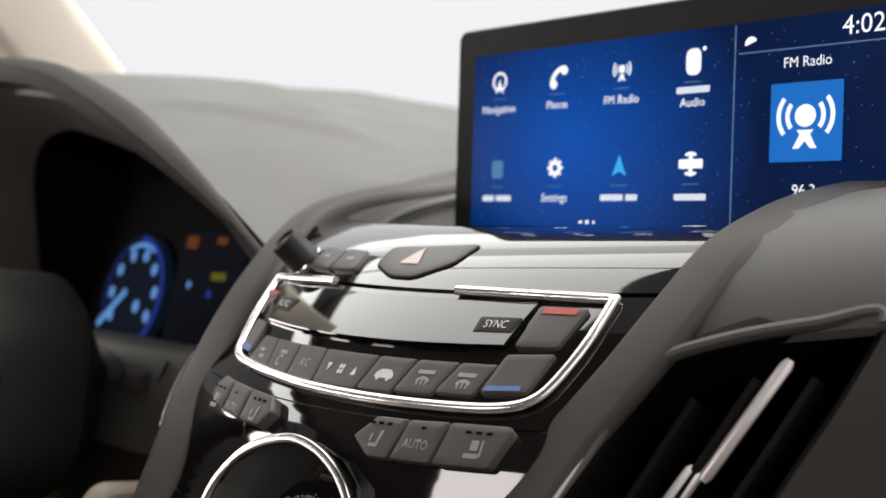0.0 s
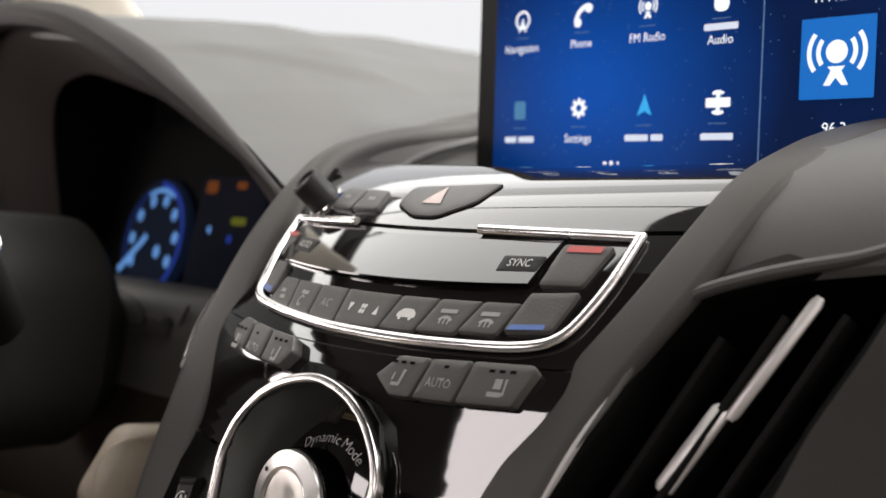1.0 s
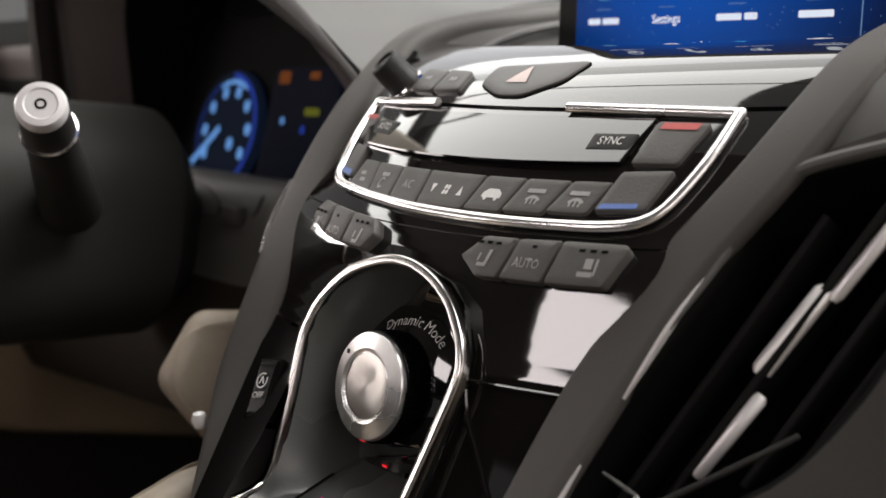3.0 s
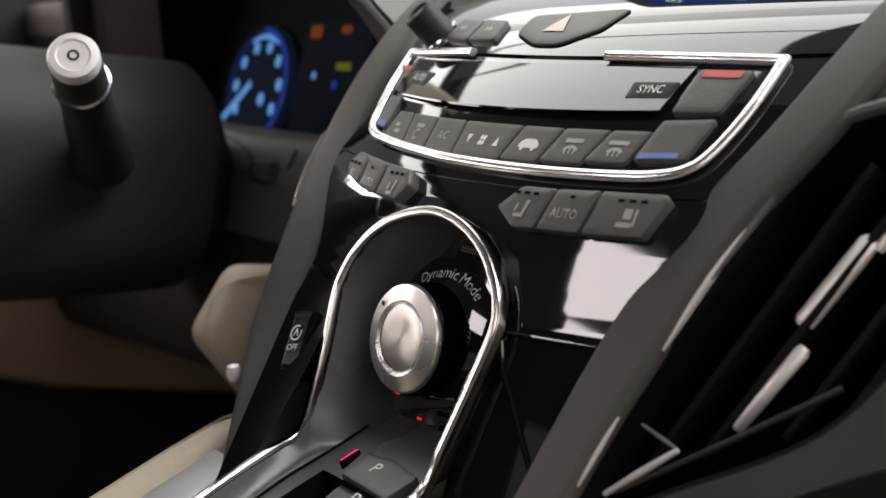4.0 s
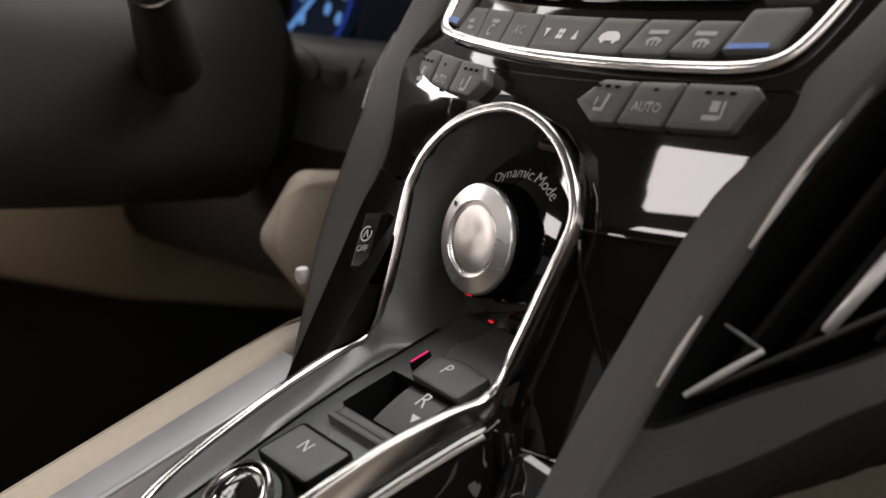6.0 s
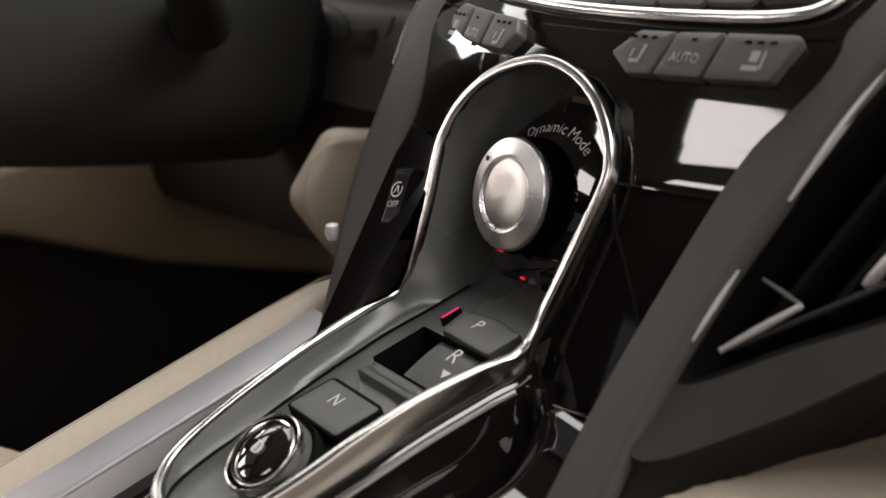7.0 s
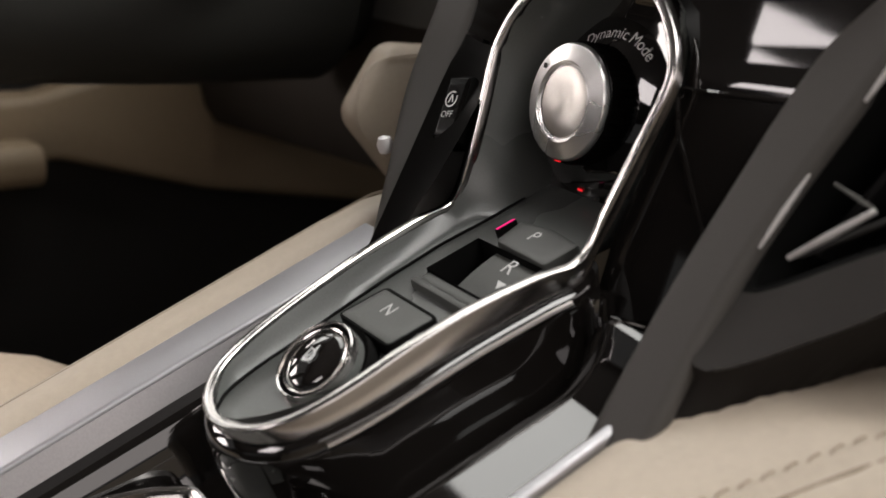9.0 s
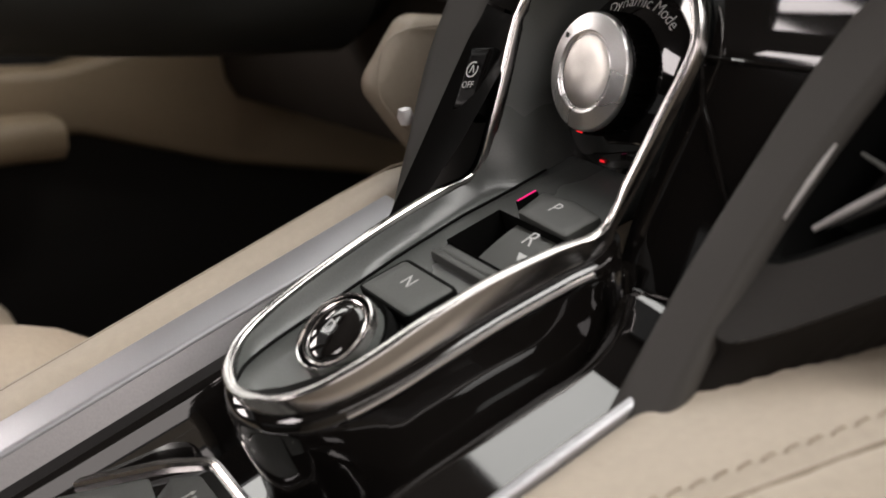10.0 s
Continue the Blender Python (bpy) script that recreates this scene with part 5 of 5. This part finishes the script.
for s in (-1, 1):
    st = thing("console_strip", "satin silver strip along the console edge", "trim", "console strips")
    ys = (-0.75, -0.55, -0.42, -0.36, -0.30, -0.275)
    mid, wide = (0.0955, 0.025) if s < 0 else (0.0966, 0.0050)
    part("top_face", sweep([(s * mid, y, deck_z(y) + 0.005) for y in ys], rounded_rect(wide, 0.006, 0.0022), hint=(1, 0, 0)), SATIN, st)
    if s < 0:
        part("edge_face", sweep([(-0.0822, y, deck_z(y) + 0.0005) for y in ys], [(-0.0030, -0.0072), (-0.0016, -0.0066), (0.0046, 0.0060), (0.0036, 0.0072), (-0.0040, 0.0072), (-0.0040, -0.0066)], hint=(1, 0, 0)), SATIN_DARK, st, "brushed lower edge")
    else:
        part("edge_face", sweep([(0.0935, y, deck_z(y) - 0.0010) for y in ys], rounded_rect(0.003, 0.008, 0.0012), hint=(1, 0, 0)), PIANO, st, "black lower edge")
    kp_ = thing("knee_pad", "beige stitched leather knee pad along the console", "pad", "knee pads")
    if s < 0:
        path = [(-0.123, y, deck_z(y) - 0.034) for y in [-0.80 + 0.02 * i for i in range(41)]]
        part("cushion", sweep(path, rounded_rect(0.032, 0.085, 0.013, 6), hint=(1, 0, 0)), LEATHER, kp_)
        seam = [(-0.128, y, deck_z(y) + 0.0087) for y in [-0.78 + 0.02 * i for i in range(30)]]
        part("seam", sweep(seam, circle(0.0010, 6), hint=(1, 0, 0)), SEAM_DARK, kp_, "sewn seam")
        continue
    rows = []
    for j in range(121):
        y = -0.62 + 0.005 * j
        rows.append([Vector((x, y, pad_z(x, y))) for x in PAD_X])
    part("cushion", solid_sheet(rows, 0.03, (0, 0, -1)), LEATHER, kp_, angle=60)
    for k in range(38):
        y = -0.43 + 0.0062 * k
        x = seam_x(y) - 0.0078
        t = Vector((0.0006, 0.0044, pad_z(x, y + 0.0022) - pad_z(x, y - 0.0022)))
        c = Vector((x, y, pad_z(x, y) + 0.0001))
        part("stitch", sweep([c - t * 0.5, c - t * 0.3 + Vector((0, 0, 0.0007)), c + t * 0.3 + Vector((0, 0, 0.0007)), c + t * 0.5], circle(0.00038, 6), hint=(1, 0, 0)), THREAD, kp_)
    part("seam", sweep([(seam_x(y), y, pad_z(seam_x(y), y) + 0.0002) for y in [-0.60 + 0.01 * i for i in range(56)]], circle(0.0007, 6), hint=(1, 0, 0)), SEAM_DARK, kp_, "sewn seam")
pod = thing("touch_keys", "chrome-framed black key pod behind the gear selector", "control panel")
PM = frame_of((0.0, -0.440, 0.768), (1, 0, 0), (0, -0.15, 0.989))
op = round_poly([(-0.088, -0.14), (0.088, -0.14), (0.088, -0.0400), (0.0483, 0.0294), (0.0351, 0.0437), (-0.0351, 0.0437), (-0.0483, 0.0294), (-0.088, -0.0400)], 0.006, 4)
part("base", pad(op, 0.004, 0.001, flat_in(PM), 0.02), PIANO, pod)
part("frame", sweep([PM @ Vector((x, y, 0.004)) for x, y in op], circle(0.0022, 8), hint=PM.col[2].xyz, closed=True), CHROME, pod, "chrome frame")
for poly, lx, ly in (([(-0.079, -0.07), (-0.0300, -0.07), (-0.0300, 0.0185), (-0.0455, 0.0205), (-0.079, -0.0380)], -0.041, -0.002), ([(-0.0275, -0.07), (0.0275, -0.07), (0.0275, 0.0365), (-0.0300, 0.0365), (-0.0385, 0.0265), (-0.0275, 0.0240)], -0.020, 0.028), ([(0.0300, -0.07), (0.079, -0.07), (0.079, -0.0380), (0.0455, 0.0205), (0.0300, 0.0185)], 0.041, -0.002)):
    k = part("key", pad(densify(round_poly(poly, 0.002), 0.008), 0.0046, 0.0005, flat_in(PM)), KEY_GREY, pod)
    bars = [box_poly(lx - 0.0016, ly, 0.0009, 0.0056), box_poly(lx + 0.0016, ly, 0.0009, 0.0056), [(lx - 0.0030, ly + 0.0018), (lx - 0.0002, ly + 0.0018), (lx - 0.0016, ly + 0.0040)], [(lx + 0.0002, ly - 0.0018), (lx + 0.0016, ly - 0.0040), (lx + 0.0030, ly - 0.0018)]] if abs(lx) < 0.03 else [box_poly(lx, ly + 0.0020, 0.0060, 0.0010), box_poly(lx + 0.0026, ly, 0.0010, 0.0050)]
    part("legend", decals(bars, lambda x, y, w: PM @ Vector((x, y, w + 0.0047))), LEGEND_WHITE, k, smooth=False)

# ---- instrument cluster and hood ----
GN = Vector((0, -0.93, 0.36))
clus = thing("instrument_cluster", "dark instrument cluster with a blue lit dial", "instrument cluster")
GM = frame_of((-0.470, -0.024, 0.957), (1, 0, 0), GN)
gp = flat_in(GM)
part("backing", pad(round_poly([(-0.22, -0.075), (0.17, -0.075), (0.19, 0.10), (-0.22, 0.10)], 0.03, 4), 0.0, 0.001, lambda x, y, w: gp(x, y, w - 0.006)), BLACK, clus)
dg = part("dial", lathe([(0.052, -0.004), (0.052, 0.001), (0.048, 0.003), (0.0465, 0.001), (0.0, 0.001)], GM, 48), GAUGE_FACE, clus)
part("rim_glow", decals([arc_poly(0, 0, 0.0445, 0.0490, -50, 90, 20)], lambda x, y, w: gp(x, y, w + 0.0035)), GAUGE_RIM, dg)
part("scale_ring", decals([arc_poly(0, 0, 0.0400, 0.0440, 60, 118, 16)], lambda x, y, w: gp(x, y, w + 0.0015)), GAUGE_BLUE, dg, "pale blue scale ring")
for a in (215, 180, 145, 110, 75, 40, 5, -30):
    part("numeral_bar", decals([disc_poly(0.034 * math.cos(radians(a)), 0.034 * math.sin(radians(a)), 0.0046, 12, 0.0054)], lambda x, y, w: gp(x, y, w + 0.0015)), GAUGE_BLUE, dg, smooth=False)
part("scale_line", decals([arc_poly(0, 0, 0.0435, 0.0448, 118, 215, 16)], lambda x, y, w: gp(x, y, w + 0.0015)), GAUGE_RIM, dg)
part("needle", decals([[(-0.004, 0.000), (-0.040, -0.032), (-0.044, -0.027), (-0.008, 0.005)]], lambda x, y, w: gp(x, y, w + 0.004)), GAUGE_BLUE, dg)
for yy in (-0.010, -0.040):
    part("readout_bar", decals([disc_poly(0.010, yy, 0.0050, 12, 0.0056)], lambda x, y, w: gp(x, y, w + 0.0015)), GAUGE_BLUE, dg, smooth=False)
md = part("info_display", pad(round_poly([(0.058, -0.040), (0.150, -0.040), (0.150, 0.055), (0.058, 0.055)], 0.004), 0.001, 0.0004, gp), MID_FACE, clus)
for x, y, w, h, m in ((0.074, 0.046, 0.016, 0.010, AMBER), (0.115, 0.048, 0.014, 0.006, AMBER), (0.120, 0.020, 0.020, 0.006, GREEN), (0.082, 0.012, 0.005, 0.006, GAUGE_BLUE), (0.112, 0.006, 0.006, 0.006, GAUGE_RIM)):
    part("warning_lamp", decals([round_poly(box_poly(x, y, w, h), 0.002)], lambda a, b, c: gp(a, b, c + 0.0015)), m, md, smooth=False)
hood = thing("instrument_hood", "brown-black hood that arches over the instrument cluster", "hood")
rim = catmull([(x, -0.104, z - 0.003) for x, z in HOOD], 5)
part("rim", sweep(rim, circle(0.016, 10, 0.011), hint=(0, 1, 0), scale=[max(0.22, min(1.0, (-0.15 - p.x) / 0.16)) for p in rim]), BROWN_TRIM, hood, "brown rounded rim")
IN = [(-0.566, 0.930), (-0.564, 0.980), (-0.562, 1.020), (-0.558, 1.052), (-0.548, 1.075), (-0.530, 1.088), (-0.500, 1.095), (-0.457, 1.093), (-0.336, 1.061), (-0.276, 1.029), (-0.247, 1.004), (-0.225, 0.975), (-0.205, 0.945)]
inn = catmull([(x, -0.060, z) for x, z in IN], 5)
rows = [[p + Vector((0, 0.0, -0.004)) for p in rim], [p.lerp(q, 0.5) + Vector((0, -0.006, 0.004)) for p, q in zip(rim, inn)], inn]
part("lining", solid_sheet(rows, 0.003, (0, 0.6, 0.6)), LINING_BROWN, hood, "lighter brown lining")
back = [[p + Vector((0, 0.002, 0)) for p in inn], [Vector((-0.47 + (p.x + 0.47) * 0.97, 0.035, p.z - 0.004)) for p in inn]]
part("cowl", solid_sheet(back, 0.003, (0, 0, 1)), BLACK, hood)

# ---- driver's side: column, stalk, lower dash, door ----
low = thing("lower_dash", "dark lower dash below the instrument cluster", "dashboard")
rows = []
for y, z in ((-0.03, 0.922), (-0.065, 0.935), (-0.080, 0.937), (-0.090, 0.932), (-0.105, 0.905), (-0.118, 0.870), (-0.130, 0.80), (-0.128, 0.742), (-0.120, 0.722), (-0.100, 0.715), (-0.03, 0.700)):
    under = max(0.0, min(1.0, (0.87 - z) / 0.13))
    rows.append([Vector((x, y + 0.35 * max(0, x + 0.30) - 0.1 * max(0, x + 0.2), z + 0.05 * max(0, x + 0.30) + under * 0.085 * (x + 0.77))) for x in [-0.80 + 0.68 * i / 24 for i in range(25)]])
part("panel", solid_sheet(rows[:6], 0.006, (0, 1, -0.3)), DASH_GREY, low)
# lower rows of the same sheet, with the shade put into their colour
part("under_panel", solid_sheet(rows[5:], 0.006, (0, 1, -0.3)), UNDER_SHADED, low, "underside darkened for shade")
lens = [(-0.372 + 0.030 * math.cos(a) + 0.006 * math.sin(a), -0.1085, 0.925 + 0.011 * math.sin(a) - 0.006 * math.cos(a)) for a in [2 * math.pi * k / 20 for k in range(20)]]
part("trim_line", sweep(lens, circle(0.0007, 6), hint=(0, 1, 0), closed=True), DARK_PLASTIC, low, "rounded trim outline")
part("seam", sweep(catmull([(-0.420, -0.117, 0.884), (-0.385, -0.114, 0.880), (-0.350, -0.108, 0.886), (-0.322, -0.101, 0.905), (-0.305, -0.094, 0.930)], 5), circle(0.0011, 6), hint=(0, 1, 0)), DARK_PLASTIC, low, "curved panel seam")
side = thing("outer_dash", "brown outer dash end with a dark slot beside the instrument hood", "dashboard")
part("panel", box(-0.80, -0.640, -0.095, 0.10, 0.935, 1.035, 0.012, 3), LINING_BROWN, side)
part("slot", box(-0.78, -0.655, -0.099, -0.09, 0.990, 1.006, 0.003, 2), BLACK, side, "dark slot")
part("lower_trim", box(-0.79, -0.632, -0.135, -0.06, 0.905, 0.965, 0.014, 3), DASH_GREY, side, "grey lower trim")
sb = thing("small_switch", "small dark switch on the lower dash", "switch")
part("key", box(-0.352, -0.322, -0.108, -0.098, 0.908, 0.922, 0.002), BUTTON, sb)
col = thing("steering_column", "dark plastic steering column shroud", "steering column")
cp = catmull([(-0.43, -0.095, 0.880), (-0.425, -0.125, 0.886), (-0.42, -0.16, 0.895), (-0.41, -0.21, 0.905), (-0.40, -0.28, 0.920), (-0.40, -0.38, 0.942)], 5)
part("shroud", sweep(cp, [(a, b + 0.02) for a, b in rounded_rect(0.15, 0.165, 0.06, 8)], hint=(1, 0, 0), scale=[min(1.0, 0.3 + (-0.09 - p.y) * 11.5) for p in cp]), COLUMN_GREY, col)
stk = thing("wiper_stalk", "black wiper stalk with a silver end cap and thin silver ring", "stalk")
A, B = Vector((-0.322, -0.222, 0.945)), Vector((-0.196, -0.279, 1.018))
SMX = frame_of(A, (0, 1, 0), B - A)
L = (B - A).length
part("lever", lathe([(0.019, 0), (0.0165, L * 0.35), (0.0140, L * 0.6), (0.0135, L - 0.034)], SMX, 32), DARK_PLASTIC, stk)
part("ring", lathe([(0.0140, L - 0.036), (0.0152, L - 0.035), (0.0152, L - 0.0325), (0.0140, L - 0.0315)], SMX, 32), CHROME, stk, "silver ring")
part("grip", lathe([(0.0138, L - 0.032), (0.0128, L - 0.006), (0.0125, L - 0.004)], SMX, 32), DARK_PLASTIC, stk)
part("end_cap", lathe([(0.0128, L - 0.006), (0.0128, L - 0.001), (0.0118, L + 0.0015), (0.0085, L + 0.002), (0.0078, L + 0.0012), (0.0030, L + 0.0012), (0.0, L + 0.0012)], SMX, 32), SILVER_PAINT, stk, "silver end cap")
part("end_mark", decals([arc_poly(0, 0, 0.0018, 0.0030, 0, 359, 14)], lambda x, y, w: SMX @ Vector((x, y, w + L + 0.0012))), BLACK, stk, smooth=False)
whl = thing("steering_wheel", "dark leather steering wheel rim and hub", "steering wheel")
WM = frame_of((-0.40, -0.43, 0.955), (1, 0, 0), (0, -0.90, 0.43))
part("rim", sweep([WM @ Vector((0.18 * math.cos(radians(a)), 0.18 * math.sin(radians(a)), 0)) for a in range(0, 360, 6)], circle(0.015, 12), hint=WM.col[2].xyz, closed=True), DARK_PLASTIC, whl)
part("hub", lathe([(0.065, -0.05), (0.065, -0.01), (0.055, 0.012), (0.0, 0.018)], WM, 32), DARK_PLASTIC, whl)
for a in (0, 180, 270):
    c = Vector((math.cos(radians(a)), math.sin(radians(a)), 0))
    part("spoke", sweep([WM @ (c * 0.07), WM @ (c * 0.178)], rounded_rect(0.045, 0.016, 0.006), hint=WM.col[2].xyz.cross((WM.to_3x3() @ c))), DARK_PLASTIC, whl)
kb = thing("knee_bolster", "beige leather knee bolster beside the console", "pad")
kw = bmesh.new()
kf = kw.faces.new([kw.verts.new((-0.200, y, z)) for y, z in ((-0.205, 0.892), (-0.09, 0.864), (-0.09, 0.750), (-0.178, 0.768), (-0.214, 0.822), (-0.235, 0.858))])
ext = bmesh.ops.extrude_face_region(kw, geom=[kf])
bmesh.ops.translate(kw, vec=(-0.016, 0, 0), verts=[v for v in ext["geom"] if isinstance(v, bmesh.types.BMVert)])
bmesh.ops.recalc_face_normals(kw, faces=kw.faces[:])
bmesh.ops.bevel(kw, geom=kw.edges[:], offset=0.009, segments=4, profile=0.5, affect="EDGES")
part("cushion", kw, LEATHER, kb, angle=50)
part("piping", sweep(catmull([(-0.1985, -0.100, 0.8605), (-0.1985, -0.205, 0.8845), (-0.1985, -0.2275, 0.8560), (-0.1985, -0.2080, 0.8220), (-0.1985, -0.1745, 0.7730)], 6), circle(0.0006, 6), hint=(1, 0, 0)), LEATHER, kb)
door = thing("driver_door_trim", "beige and black driver door trim panel", "door trim")
dw = bmesh.new()
side = [(-1.0, 0.80), (-0.335, 0.796), (-0.287, 0.787), (-0.249, 0.790), (-0.10, 0.80), (0.20, 0.80), (0.20, 0.52), (0.04, 0.595), (-0.144, 0.659), (-0.275, 0.722), (-0.351, 0.733), (-1.0, 0.755)]
df_ = dw.faces.new([dw.verts.new((-0.74, y, z)) for y, z in side])
ext = bmesh.ops.extrude_face_region(dw, geom=[df_])
bmesh.ops.translate(dw, vec=(-0.05, 0, 0), verts=[v for v in ext["geom"] if isinstance(v, bmesh.types.BMVert)])
bmesh.ops.recalc_face_normals(dw, faces=dw.faces[:])
bmesh.ops.bevel(dw, geom=[e for e in dw.edges if e.calc_face_angle(0) > 0.6], offset=0.010, segments=3, profile=0.5, affect="EDGES")
part("beige_panel", dw, DOOR_LEATHER_SHADED, door, angle=50)
part("arm_rest", sweep(catmull([(-0.715, -0.9, 0.750), (-0.715, -0.45, 0.748), (-0.718, -0.36, 0.742), (-0.728, -0.305, 0.732)], 5), rounded_rect(0.06, 0.038, 0.016, 4), hint=(1, 0, 0)), DOOR_LEATHER_SHADED, door)
seat = thing("driver_seat", "beige leather driver seat cushion", "seat")
part("bolster", sweep(catmull([(-0.258, -1.0, 0.65), (-0.258, -0.7, 0.688), (-0.258, -0.52, 0.711), (-0.258, -0.435, 0.700), (-0.258, -0.397, 0.645)], 6), rounded_rect(0.09, 0.11, 0.04, 6), hint=(1, 0, 0)), SEAT_LEATHER, seat)
part("cushion", box(-0.58, -0.27, -1.0, -0.40, 0.55, 0.68, 0.04, 4), SEAT_LEATHER, seat)
part("base", box(-0.55, -0.24, -0.98, -0.46, 0.30, 0.60, 0.02, 2), DARK_PLASTIC, seat, "dark seat base")
